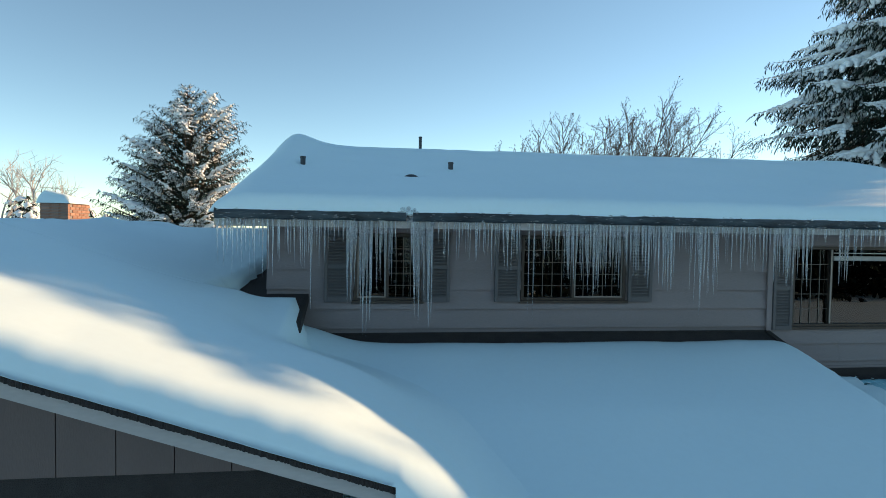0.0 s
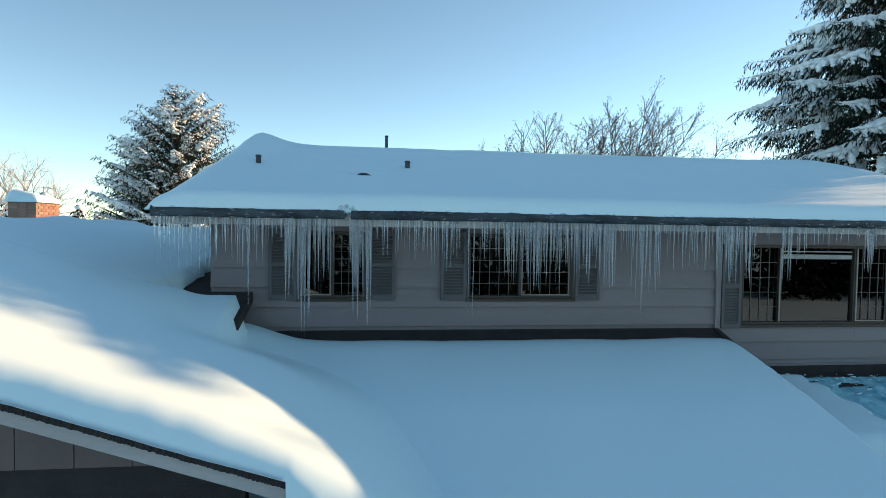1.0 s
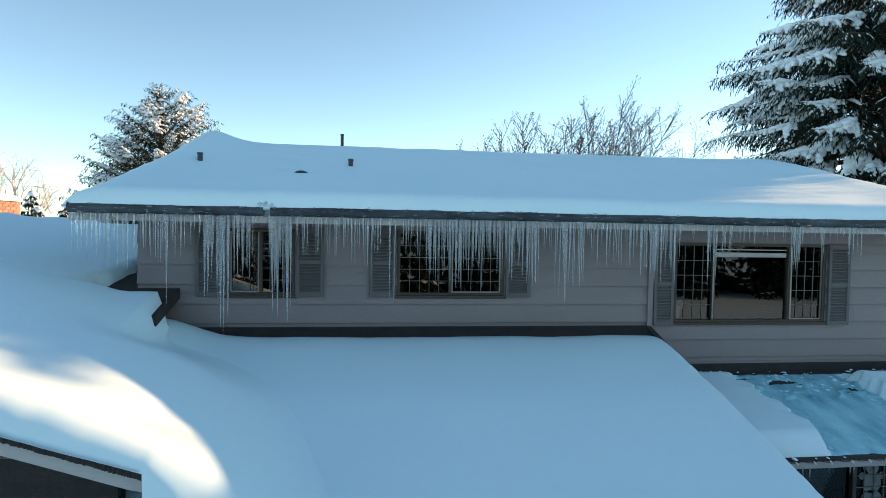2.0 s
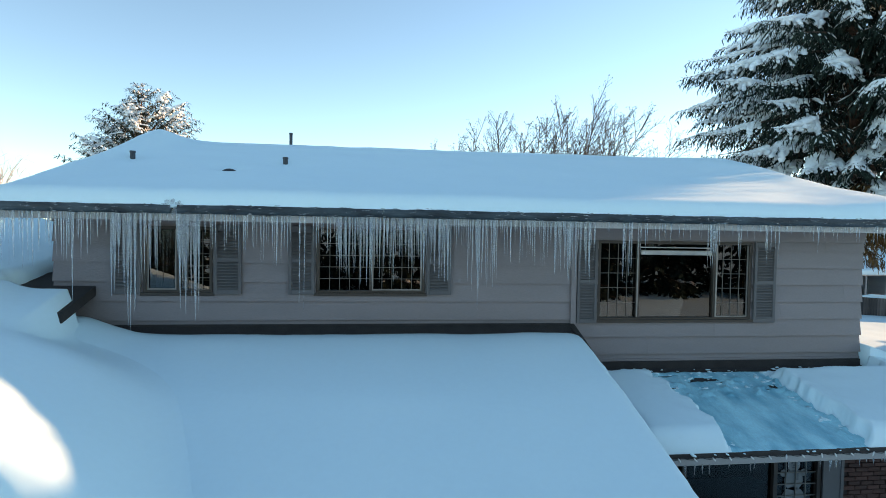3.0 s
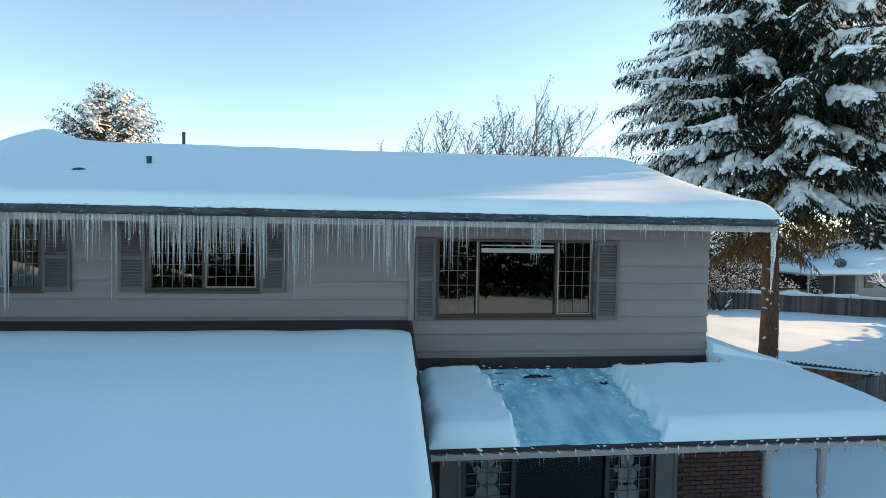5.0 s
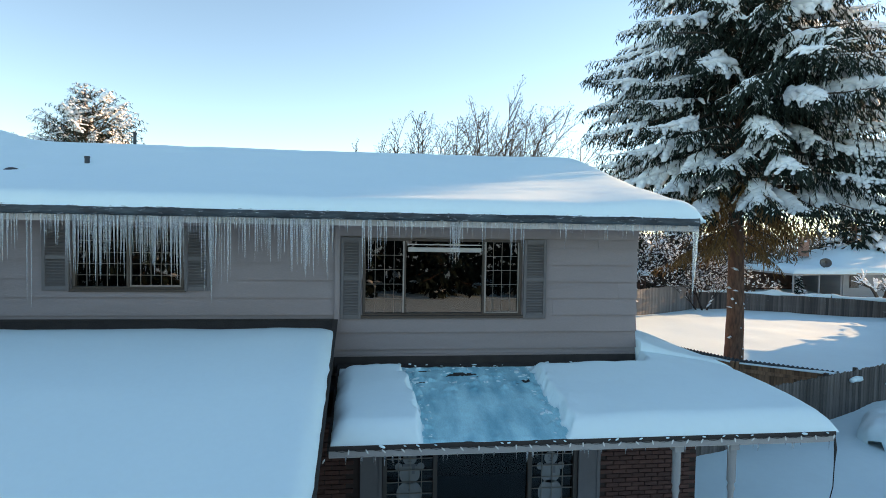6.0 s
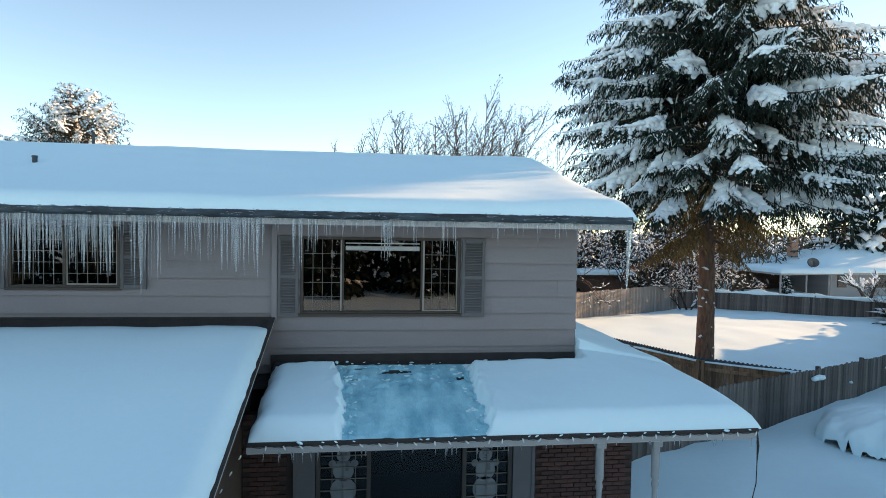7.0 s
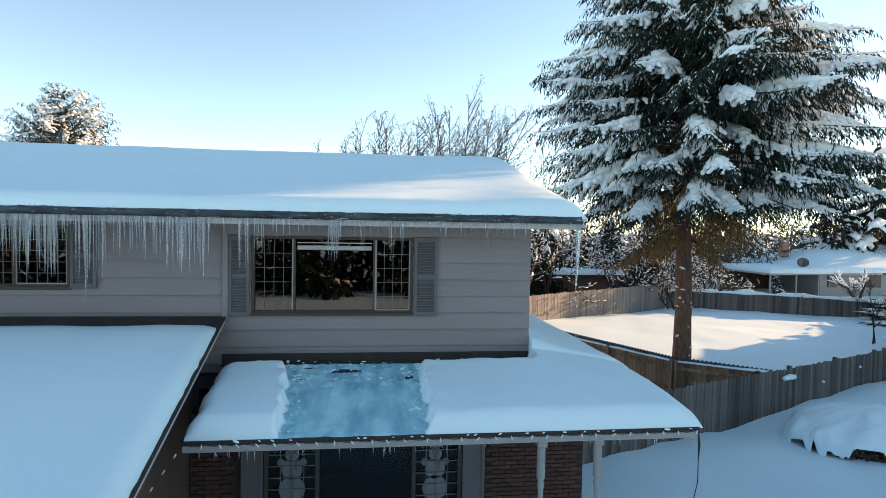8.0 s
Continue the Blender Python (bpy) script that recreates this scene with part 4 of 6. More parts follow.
for i in range(n):
    x = 6.3 + 6.2 * i / (n - 1) + rnd.uniform(-0.03, 0.03)
    piece("bulb", bulb, lights, Matrix.Translation((x, PY0 - 0.068, 2.29)) @ Matrix.Rotation(rnd.uniform(-0.9, 0.9), 4, "Y"))
    if rnd.random() < 0.75:
        sc = rnd.choice((0.35, 0.45, 0.5, 0.6, 1.0))
        piece("snow_cap", cap, lights, Matrix.Translation((x + rnd.uniform(-0.09, 0.09), PY0 - 0.052, 2.338)) @ Matrix.Rotation(rnd.uniform(-0.5, 0.5), 4, "Y") @ Matrix.Diagonal((sc * 1.6, sc, sc * 0.9, 1)))
for i in range(46):
    x, ln = rnd.uniform(6.2, 12.5), rnd.uniform(0.03, 0.13) * (1.6 if rnd.random() < 0.12 else 1)
    ob = new("icicle", ICICLES[rnd.randrange(10)])
    ob.matrix_basis = Matrix.Translation((x, PY0 - 0.035, 2.22)) @ Matrix.Diagonal((0.014, 0.014, ln, 1))
    tagged(ob, "short icicle under the porch fascia", "icicle", "icicles along the porch")
rake_lights = group_at("string_lights", 6.05, 6.2, 2.3, "loose bulbs hanging beside the shed roof edge", "string lights")
for i in range(6):
    y = 7.0 - 0.22 * i
    piece("bulb", bulb, rake_lights, Matrix.Translation((6.05 - 0.05 * i, y, mid_deck(y) - 0.50 - 0.02 * i)) @ Matrix.Rotation(0.5, 4, "Y"))
bm = bmesh.new()
pts = [(12.57, 7.09, 2.3), (12.575, 7.08, 2.16), (12.58, 7.08, 2.12), (12.58, 7.09, 1.9), (12.60, 7.12, 1.6), (12.56, 7.14, 1.35), (12.58, 7.12, 1.05), (12.5, 7.1, 0.6), (12.55, 7.2, 0.02)]
ring0 = None
for i, p in enumerate(pts):
    r = 0.018 if 1 <= i <= 2 else 0.007
    ring = [bm.verts.new((p[0] + r * math.cos(a), p[1] + r * math.sin(a), p[2])) for a in [k2 * math.pi / 3 for k2 in range(6)]]
    if ring0:
        for q in range(6):
            bm.faces.new((ring0[q], ring0[(q + 1) % 6], ring[(q + 1) % 6], ring[q]))
    ring0 = ring
tagged(new("hanging_cable", finish(bm, "hanging_cable", M_DOG, True)), "black extension cable dangling from the porch corner", "cable")

# ---------- plants ----------


def tube_into(v, f, pts, radii, n=5):
    """A tapered tube along pts, added to v and f."""
    k0 = len(v)
    for i, p in enumerate(pts):
        d = (Vector(pts[min(i + 1, len(pts) - 1)]) - Vector(pts[max(i - 1, 0)])).normalized()
        side = d.cross(Vector((0.31, 0.22, 0.92)))
        side = side.normalized() if side.length > 0.05 else Vector((1, 0, 0))
        up = side.cross(d)
        for j in range(n):
            a = 2 * math.pi * j / n
            v.append(tuple(Vector(p) + (side * math.cos(a) + up * math.sin(a)) * radii[i]))
    for i in range(len(pts) - 1):
        for j in range(n):
            f.append((k0 + i * n + j, k0 + i * n + (j + 1) % n, k0 + (i + 1) * n + (j + 1) % n, k0 + (i + 1) * n + j))


def mesh_of(name, v, f, mat, smooth=False):
    me = bpy.data.meshes.new(name)
    me.from_pydata([tuple(p) for p in v], [], f)
    me.materials.append(mat)
    if smooth:
        me.polygons.foreach_set("use_smooth", [True] * len(me.polygons))
    me.update()
    return me


_b = bmesh.new()
bmesh.ops.create_icosphere(_b, subdivisions=1, radius=1)
SMALL_V = np.array([p.co[:] for p in _b.verts])
SMALL_F = [tuple(q.index for q in p.verts) for p in _b.faces]
_b.free()


EIGHT_V = np.array([(1, 0, 0), (-1, 0, 0), (0, 1, 0), (0, -1, 0), (0, 0, 1), (0, 0, -1)], float)
EIGHT_F = [(0, 2, 4), (2, 1, 4), (1, 3, 4), (3, 0, 4), (2, 0, 5), (1, 2, 5), (3, 1, 5), (0, 3, 5)]


def lump_into(v, f, at, along, a, b, c, rng, fine=False):
    """Note a blob of snow: a along the twig, b across, c thick."""
    v.append((*at, *along, a, b, c))


def spray_into(v, f, at, d, w, ln):
    """Note a tuft of needles: a narrow tapered blade."""
    v.append((*at, *d, *w, ln))


def array_mesh(name, verts, faces, mat, smooth):
    me = bpy.data.meshes.new(name)
    n, k2 = faces.shape
    me.vertices.add(len(verts))
    me.vertices.foreach_set("co", verts.astype(np.float32).ravel())
    me.loops.add(n * k2)
    me.loops.foreach_set("vertex_index", faces.astype(np.int32).ravel())
    me.polygons.add(n)
    me.polygons.foreach_set("loop_start", np.arange(0, n * k2, k2, dtype=np.int32))
    me.polygons.foreach_set("use_smooth", np.full(n, smooth))
    me.materials.append(mat)
    me.update(calc_edges=True)
    return me


def spray_mesh(name, recs, mat):
    q = np.array(recs)
    at, d, w, ln = q[:, :3], q[:, 3:6], q[:, 6:9], q[:, 9:]
    m = at + d * ln * 0.55
    verts = np.stack((at - w * 0.5, at + w * 0.5, m + w * 0.62, at + d * ln, m - w * 0.62), 1).reshape(-1, 3)
    return array_mesh(name, verts, np.arange(len(verts)).reshape(-1, 5), mat, False)


def lump_mesh(name, recs, mat, seed=1, coarse=False):
    """All noted blobs, each with an uneven skin and a flattened underside; coarse: eight faces a blob."""
    shape, sides = (EIGHT_V, EIGHT_F) if coarse else (SMALL_V, SMALL_F)
    q = np.array(recs)
    rng = np.random.default_rng(seed)
    at, d, size = q[:, :3], q[:, 3:6], q[:, 6:9]
    d = d / (np.linalg.norm(d, axis=1, keepdims=True) + 1e-9)
    s = np.cross(d, (0, 0, 1))
    s = s / (np.linalg.norm(s, axis=1, keepdims=True) + 1e-9)
    u = np.cross(s, d)
    k2 = len(shape)
    p = shape[None] * (1 + rng.uniform(-0.2, 0.2, (len(q), k2, 1))) * size[:, None, :]
    p[..., 2] = np.where(p[..., 2] < 0, p[..., 2] * 0.45, p[..., 2])
    verts = at[:, None] + p[..., :1] * d[:, None] + p[..., 1:2] * s[:, None] + p[..., 2:] * u[:, None]
    faces = np.array(sides)[None] + (np.arange(len(q)) * k2)[:, None, None]
    return array_mesh(name, verts.reshape(-1, 3), faces.reshape(-1, 3), mat, True)


def conifer(name, x, y, height, crown0, radius, branches, seed, label, trunk_r, tuft=0.4, snow=0.6, lump=1.0, droop=0.28, slim=1.0, dust=0.3, coarse=False):
    """A plainer conifer for the distance; radius: a function of the height share from crown base to tip."""
    rng = np.random.default_rng(seed)
    tv, tf, nv, nf, sv, sf, bv, bf = ([] for _ in range(8))
    flecks = []
    zs = [0, 0.4, crown0, crown0 + (height - crown0) * 0.5, height]
    tube_into(tv, tf, [(x + 0.03 * math.sin(i), y, z) for i, z in enumerate(zs)], [trunk_r * 1.15, trunk_r, trunk_r * 0.78, trunk_r * 0.45, 0.02], 12)
    shares = [(i + rng.uniform(0, 1)) / branches for i in range(branches)]
    for i, t in enumerate(shares):
        t = 1 - (1 - t) ** 0.62
        h = crown0 + (height - crown0) * t
        az = 2.39996 * i + rng.uniform(-0.5, 0.5)
        L = radius(t) * rng.choice((rng.uniform(0.55, 0.85), rng.uniform(0.85, 1.1)), p=(0.35, 0.65))
        if L < 0.15:
            continue
        out, side = np.array((math.cos(az), math.sin(az), 0)), np.array((-math.sin(az), math.cos(az), 0))
        dr = droop * rng.uniform(0.6, 1.4) * (1.15 - 0.8 * t)
        up = rng.uniform(-0.05, 0.12)
        bend = rng.uniform(-0.2, 0.2)

        def along(s):
            return np.array((x, y, h)) + out * L * s + side * L * bend * s * s + np.array((0, 0, L * (up * s - dr * s * s * 1.7 + dr * 0.7 * s ** 4)))
        path = [along(s) for s in (0, 0.25, 0.5, 0.75, 1)]
        tube_into(bv, bf, path, [0.011 * L + 0.008, 0.009 * L + 0.006, 0.007 * L + 0.005, 0.005 * L, 0.004], 4)
        loaded = (i * 0.4142 + rng.uniform(0, 0.25)) % 1 < snow
        s0 = rng.uniform(0.25, 0.75)
        s = 0.24 if L > 1.2 else 0.1
        heap = min(1.35, math.exp(rng.normal(0.0, 0.42)))
        step = tuft * 0.5 / L
        while s < 1.0:
            p = along(s)
            fwd = along(min(s + 0.05, 1.05)) - along(s - 0.05)
            fwd = fwd / np.linalg.norm(fwd)
            for sg in (-1, 1):
                tl = (0.36 * L * (1 - s) + 0.32 * min(1, L)) * rng.uniform(0.5, 1.15)
                td = fwd * rng.uniform(0.5, 0.95) + side * sg * 0.8 + np.array((0, 0, -0.1 - 0.5 * rng.random()))
                td = td / np.linalg.norm(td)
                m = max(3, int(tl / (tuft * 0.10)))
                for q in range(m):
                    u = (q + 0.4) / m
                    tp = p + td * tl * u + np.array((0, 0, -0.12 * tl * u * u))
                    hang = np.array((rng.uniform(-0.35, 0.35), rng.uniform(-0.35, 0.35), -1.0)) + td * rng.uniform(0.2, 0.9)
                    hang = hang / np.linalg.norm(hang)
                    a = rng.uniform(0, math.pi)
                    w = np.array((math.cos(a), math.sin(a), 0)) * tuft * rng.uniform(0.07, 0.15)
                    spray_into(nv, nf, tp, hang, w * slim, tuft * rng.uniform(0.28, 0.78))
                if rng.random() < dust:
                    flecks.append((*(p + td * tl * 0.5 + np.array((0, 0, 0.02))), *(td + np.array((0, 0, -0.12))), tl * rng.uniform(0.15, 0.42), tuft * rng.uniform(0.05, 0.12), tuft * rng.uniform(0.04, 0.1)))
                if loaded and s > s0 and rng.random() < 0.6:
                    c = tuft * lump * heap * rng.uniform(0.6, 1.3)
                    for u in (0.3, 0.55, 0.8, 1.0):
                        if rng.random() < 0.72:
                            fall = td * (1 - 0.4 * u) + np.array((0, 0, -0.6 * u))
                            lump_into(sv, sf, p + td * tl * u * 0.95 + np.array((0, 0, 0.04 * c - 0.14 * tl * u * u)), fall, c * rng.uniform(0.3, 0.56), c * (0.38 - 0.16 * u) * rng.uniform(0.7, 1.3), c * (0.30 - 0.12 * u), rng)
            if loaded and s > s0 - 0.1:
                c = tuft * lump * heap * rng.uniform(0.8, 1.4)
                lump_into(sv, sf, p + np.array((0, 0, 0.07 * c)), fwd, c * 0.7, c * 0.5, c * 0.40, rng)
            elif rng.random() < dust and s > 0.2:
                c = tuft * lump * rng.uniform(0.25, 0.55)
                lump_into(sv, sf, p + np.array((0, 0, 0.04 * c)), fwd, c * 0.9, c * 0.35, c * 0.3, rng)
            s += step * rng.uniform(0.75, 1.25)
    tree = group_at(name, x, y, 0, label, "tree")
    adopt(new("trunk", mesh_of("trunk", tv, tf, M_BARK, True)), tree)
    tagged(adopt(new("limb_wood", mesh_of("limb_wood", bv, bf, M_BARK)), tree), kind="stuff")
    tagged(adopt(new("crown", spray_mesh("crown", nv, M_NEEDLE)), tree), "dark green hanging needles", kind="stuff")
    tagged(adopt(new("snow_load", lump_mesh("snow_load", sv, M_BRANCHSNOW, 1, coarse)), tree), "clumps of snow on the branches", kind="stuff")
    if flecks:
        tagged(adopt(new("snow_dust", lump_mesh("snow_dust", flecks, M_BRANCHSNOW, 4, True)), tree), "thin snow lines along the twigs", kind="stuff")
    return tree


def spruce_tree(name, x, y, height, crown0, reach, layers, per, seed, label, trunk_r, tuft, up0, up1, droop, load, ridge, hanging, step, bare=0.3, detail_top=99.0, dead=0, clear=None, pale=0.35, extra=()):
    """A spruce in whorls: limbs with side twigs, needles hanging from the twigs, snow lying as ridges on the outer limbs with fingers down the twigs.
    reach: limb length by height and azimuth; up0, up1: rise of the lowest and topmost limbs; ridge: half-width of the snow; clear: a spot that no limb fills."""
    rng = np.random.default_rng(seed)
    bv, bf, needles, brown, snow_big, snow_fine = ([] for _ in range(6))
    rows = []
    for i in range(61):
        u = i / 60
        z = height * u ** 1.6
        rr = trunk_r * (1 - 0.95 * z / height) * (1 + 0.22 * math.exp(-z / 0.4))
        ring = []
        for k2 in range(23):
            a = 2 * math.pi * (k2 % 22) / 22
            q = rr * (1 + 0.10 * noise.noise(Vector((3 * math.cos(a), 3 * math.sin(a), z * 2.2))) + 0.06 * noise.noise(Vector((9 * math.cos(a), 9 * math.sin(a), z * 9))))
            ring.append((x + 0.04 * math.sin(0.8 * z) + q * math.cos(a), y + q * math.sin(a), z))
        rows.append(ring)
    trunk = sheet("trunk", rows, M_BARK)
    limbs = []
    for i in range(layers):
        t = (i + 0.5) / layers
        t = 1 - (1 - t) ** 0.72
        n = max(3, round(per * (1.08 - 0.55 * t)))
        for k2 in range(n):
            limbs.append((crown0 + (height - crown0) * t + rng.uniform(-0.22, 0.22), 2 * math.pi * (k2 + rng.uniform(-0.3, 0.3)) / n + 1.1 * i, False))
    limbs += [(h, az, False) for h, az in extra]
    limbs += [(crown0 - rng.uniform(0.1, 1.5), rng.uniform(0, 2 * math.pi), True) for _ in range(dead)]
    for h, az, isdead in limbs:
        t = max(0, (h - crown0) / (height - crown0))
        L = reach(h, az) * (rng.uniform(0.86, 1.06) if rng.random() < 0.7 else rng.uniform(0.6, 0.85))
        if isdead:
            L = rng.uniform(1.3, 2.7)
        if L < 0.2:
            continue
        out, side = np.array((math.cos(az), math.sin(az), 0)), np.array((-math.sin(az), math.cos(az), 0))
        rise = up0 + (up1 - up0) * t + rng.uniform(-0.06, 0.06)
        dr = (droop if not isdead else 0.5) * rng.uniform(0.75, 1.25) * (1 - 0.6 * t)
        bend, wob, ph = rng.uniform(-0.18, 0.18), rng.uniform(0.01, 0.04), rng.uniform(0, 6)

        def along(s):
            return np.array((x, y, h)) + out * L * s + side * L * (bend * s * s + wob * math.sin(ph + 7 * s)) + np.array((0, 0, L * (rise * s - dr * s * s * 1.5 + dr * 0.55 * s ** 4 + 0.6 * wob * math.sin(ph * 2 + 6 * s))))
        coarse = h > detail_top
        end = next((q for q in (0.3, 0.4, 0.5, 0.6, 0.7, 0.8, 0.9) if clear(along(q))), 1.0) if clear else 1.0
        tube_into(bv, bf, [along(q * end) for q in (0, 0.2, 0.4, 0.6, 0.8, 0.98)], [0.009 * L + 0.012, 0.008 * L + 0.009, 0.007 * L + 0.006, 0.005 * L + 0.004, 0.003 * L + 0.003, 0.003], 4)
        loaded = not isdead and rng.random() < load
        start = rng.uniform(0.38, 0.74)
        heap = min(1.6, math.exp(rng.normal(0, 0.38))) * min(1, 0.35 + 0.3 * L)
        s = bare * min(1, max(0.3, (11.5 - h) / 4)) * rng.uniform(0.7, 1.3) if not isdead else 0.25
        if pale and L > 2:
            for q in np.arange(0.08, s, 0.16 / L * 2):
                if rng.random() < pale:
                    snow_fine.append((*(along(q) + (0, 0, 0.008 * L + 0.014)), *(along(q + 0.03) - along(q)), 0.17, 0.028, 0.024))
        while s < end:
            p = along(s)
            fwd = along(s + 0.04) - along(s - 0.04)
            fwd = fwd / np.linalg.norm(fwd)
            if clear and clear(p):
                s += step / L
                continue
            taper = min(1, 2.6 * (end + 0.04 - s))
            for _ in range(0 if coarse or isdead else 3):
                d = fwd * rng.uniform(0.3, 1.0) + rng.normal(0, 0.5, 3)
                d = d / np.linalg.norm(d)
                a = rng.uniform(0, math.pi)
                wide = tuft * rng.uniform(0.08, 0.14)
                needles.append((*(p + rng.normal(0, 0.03, 3)), *d, wide * math.cos(a), wide * math.sin(a), 0, tuft * rng.uniform(0.3, 0.7)))
            for sg in (-1, 1):
                tl = (0.17 * L * (1.05 - s) + 0.48 * min(1, L)) * rng.uniform(0.55, 1.15) * (0.6 + 0.4 * taper)
                td = fwd * rng.uniform(0.45, 0.9) + side * sg * rng.uniform(0.5, 0.9) + np.array((0, 0, -rng.uniform(0.15, 1.1) * hanging))
                td = td / np.linalg.norm(td)
                m = max(3, int(tl / (tuft * 0.20))) if not coarse else 4
                for q in range(m):
                    u = (q + rng.random()) / m
                    tp = p + td * tl * u + np.array((0, 0, -0.2 * tl * u * u * hanging))
                    d = np.array((rng.normal(0, 0.33), rng.normal(0, 0.33), -hanging * rng.uniform(0.5, 1.1) + (1 - hanging) * rng.normal(0.1, 0.5))) + td * rng.uniform(0.1, 0.8)
                    d = d / np.linalg.norm(d)
                    a = rng.uniform(0, math.pi)
                    wide = tuft * rng.uniform(0.07, 0.13) * (2.4 if coarse else 1)
                    (brown if isdead or (h < crown0 + 0.7 and s < 0.55) else needles).append((*tp, *d, wide * math.cos(a), wide * math.sin(a), 0, tuft * rng.uniform(0.35, 0.95) * (1.6 if coarse else 1)))
                if isdead:
                    continue
                if loaded and s > start - 0.06 and rng.random() < 0.82:
                    far, gap2 = rng.uniform(0.35, 1.0), ridge * 0.85
                    n = max(1, int(tl * far / gap2))
                    for q in range(n):
                        u = (q + 0.6) * gap2 / tl
                        r = ridge * heap * (0.86 - 0.42 * q / n) * rng.uniform(0.75, 1.2) * taper
                        snow_big.append((*(p + td * tl * u + np.array((0, 0, 0.25 * r - 0.16 * tl * u * u * hanging))), *(td + np.array((0, 0, -0.35 * u * hanging))), r * 1.25, r * 0.85, r * 0.62))
                elif rng.random() < pale:
                    u = rng.uniform(0.2, 0.9)
                    snow_fine.append((*(p + td * tl * u + np.array((0, 0, 0.02 - 0.16 * tl * u * u * hanging))), *(td + np.array((0, 0, -0.4 * u * hanging))), tl * rng.uniform(0.1, 0.28), tuft * rng.uniform(0.06, 0.13), tuft * rng.uniform(0.05, 0.1)))
            if loaded and s > start:
                r = ridge * heap * rng.uniform(0.85, 1.2) * taper * min(1, 0.55 + (s - start) * 5)
                snow_big.append((*(p + np.array((0, 0, 0.35 * r))), *fwd, r * 1.35, r * 1.15, r * 0.8))
            s += step * rng.uniform(0.8, 1.2) * (2.2 if coarse else 1) / L
    for q in range(int(crown0 * 5) if crown0 > 3 else 0):
        a, z = rng.uniform(math.pi, 2 * math.pi), rng.uniform(0.3, crown0)
        snow_fine.append((x + trunk_r * 0.97 * math.cos(a), y + trunk_r * 0.97 * math.sin(a), z, math.sin(a), -math.cos(a), 0.1, rng.uniform(0.03, 0.11), 0.04, rng.uniform(0.03, 0.07)))
    tree = group_at(name, x, y, 0, label, "tree")
    adopt(new("trunk", trunk), tree)
    tagged(adopt(new("limb_wood", mesh_of("limb_wood", bv, bf, M_LIMB)), tree), kind="stuff")
    tagged(adopt(new("crown", spray_mesh("crown", needles, M_NEEDLE)), tree), "dark green hanging needles", kind="stuff")
    if brown:
        tagged(adopt(new("dead_foliage", spray_mesh("dead_foliage", brown, M_DRYNEEDLE)), tree), "brown dry needles low in the crown", kind="stuff")
    tagged(adopt(new("snow_load", lump_mesh("snow_load", snow_big, M_BRANCHSNOW, 1)), tree), "ridges of snow draped over the branches", kind="stuff")
    tagged(adopt(new("snow_dust", lump_mesh("snow_dust", snow_fine, M_BRANCHSNOW, 4, True)), tree), "thin snow lines along the twigs", kind="stuff")
    return tree


def spruce_reach(h, az):
    """Fullest at mid height, longer on the sunny east side and in one heavy tier to the south."""
    south = 0.14 * math.exp(-((h - 9.9) / 0.8) ** 2) * max(0, -math.sin(az)) ** 4
    return float(np.interp(h, (6.0, 6.7, 7.7, 9.5, 11.0, 12.3, 13.6, 20.0), (3.6, 4.6, 5.7, 6.1, 5.2, 4.1, 3.2, 0.2))) * (1 + 0.10 * math.cos(az) * min(1, max(-0.4, (12.0 - h) / 2)) + south)


def far_reach(h, az):
    t = h / 13.5
    return 4.1 * max(0.06, 1 - t ** 3.6) * min(1, 0.8 + t) * (1 - 0.42 * max(0, 0.75 - t) * math.cos(az)) * (1 + 0.35 * max(0, t - 0.35) * math.cos(az))


def sun_gap(p):
    """Crown emptied along the sun's rays, beside the heavy southern tier, to let sun patches onto roof and gable: a
    slot between two tiers and all beyond their tips.
    """
    run = p[0] - 18.86
    yp, zp = p[1] - 0.3147 * run, p[2] - 0.242 * run
    if 7.85 < zp < 8.45 and 12.6 < yp < 14.45:
        return True
    return 7.3 < zp < 10.5 and yp < (12.03 + 1.05 * (zp - 8.51) if zp > 8.5 else 11.95)


# The extra southern limbs are added to cast the shadow edge on the gable.
spruce = spruce_tree("spruce", 18.86, 18.4, 20.0, 6.05, spruce_reach, 30, 11, 5, "tall spruce with drooping snow-laden branches and bare lower trunk", 0.30, 0.23, 0.10, 0.28, 0.37, 0.76, 0.18, 1.0, 0.135, bare=0.36, detail_top=13.8, dead=26, clear=sun_gap, pale=0.5, extra=[(h + 0.1 * k2, -1.57 + 0.09 * k2) for h in (9.1, 9.9, 10.7) for k2 in (-2, -1, 0, 1)])
far_spruce = spruce_tree("spruce", -10.9, 38.4, 13.3, 0.6, far_reach, 24, 19, 8, "dense rounded spruce loaded with snow beyond the roofs", 0.28, 0.30, 0.45, 0.8, 0.12, 0.66, 0.23, 0.6, 0.25, bare=0.2, pale=0.15)
mid_tree = conifer("conifer", 50.0, 47.0, 12.6, 0.5, lambda t: 3.2 * (1 - t) ** 0.7 + 0.15, 60, 11, "snow-covered conifer in the neighbouring yards", 0.2, tuft=1.1, snow=0.6, lump=0.72, droop=0.2, slim=1.3, coarse=True)
tagged(mid_tree, group="conifers in the distance")
rnd = random.Random(31)
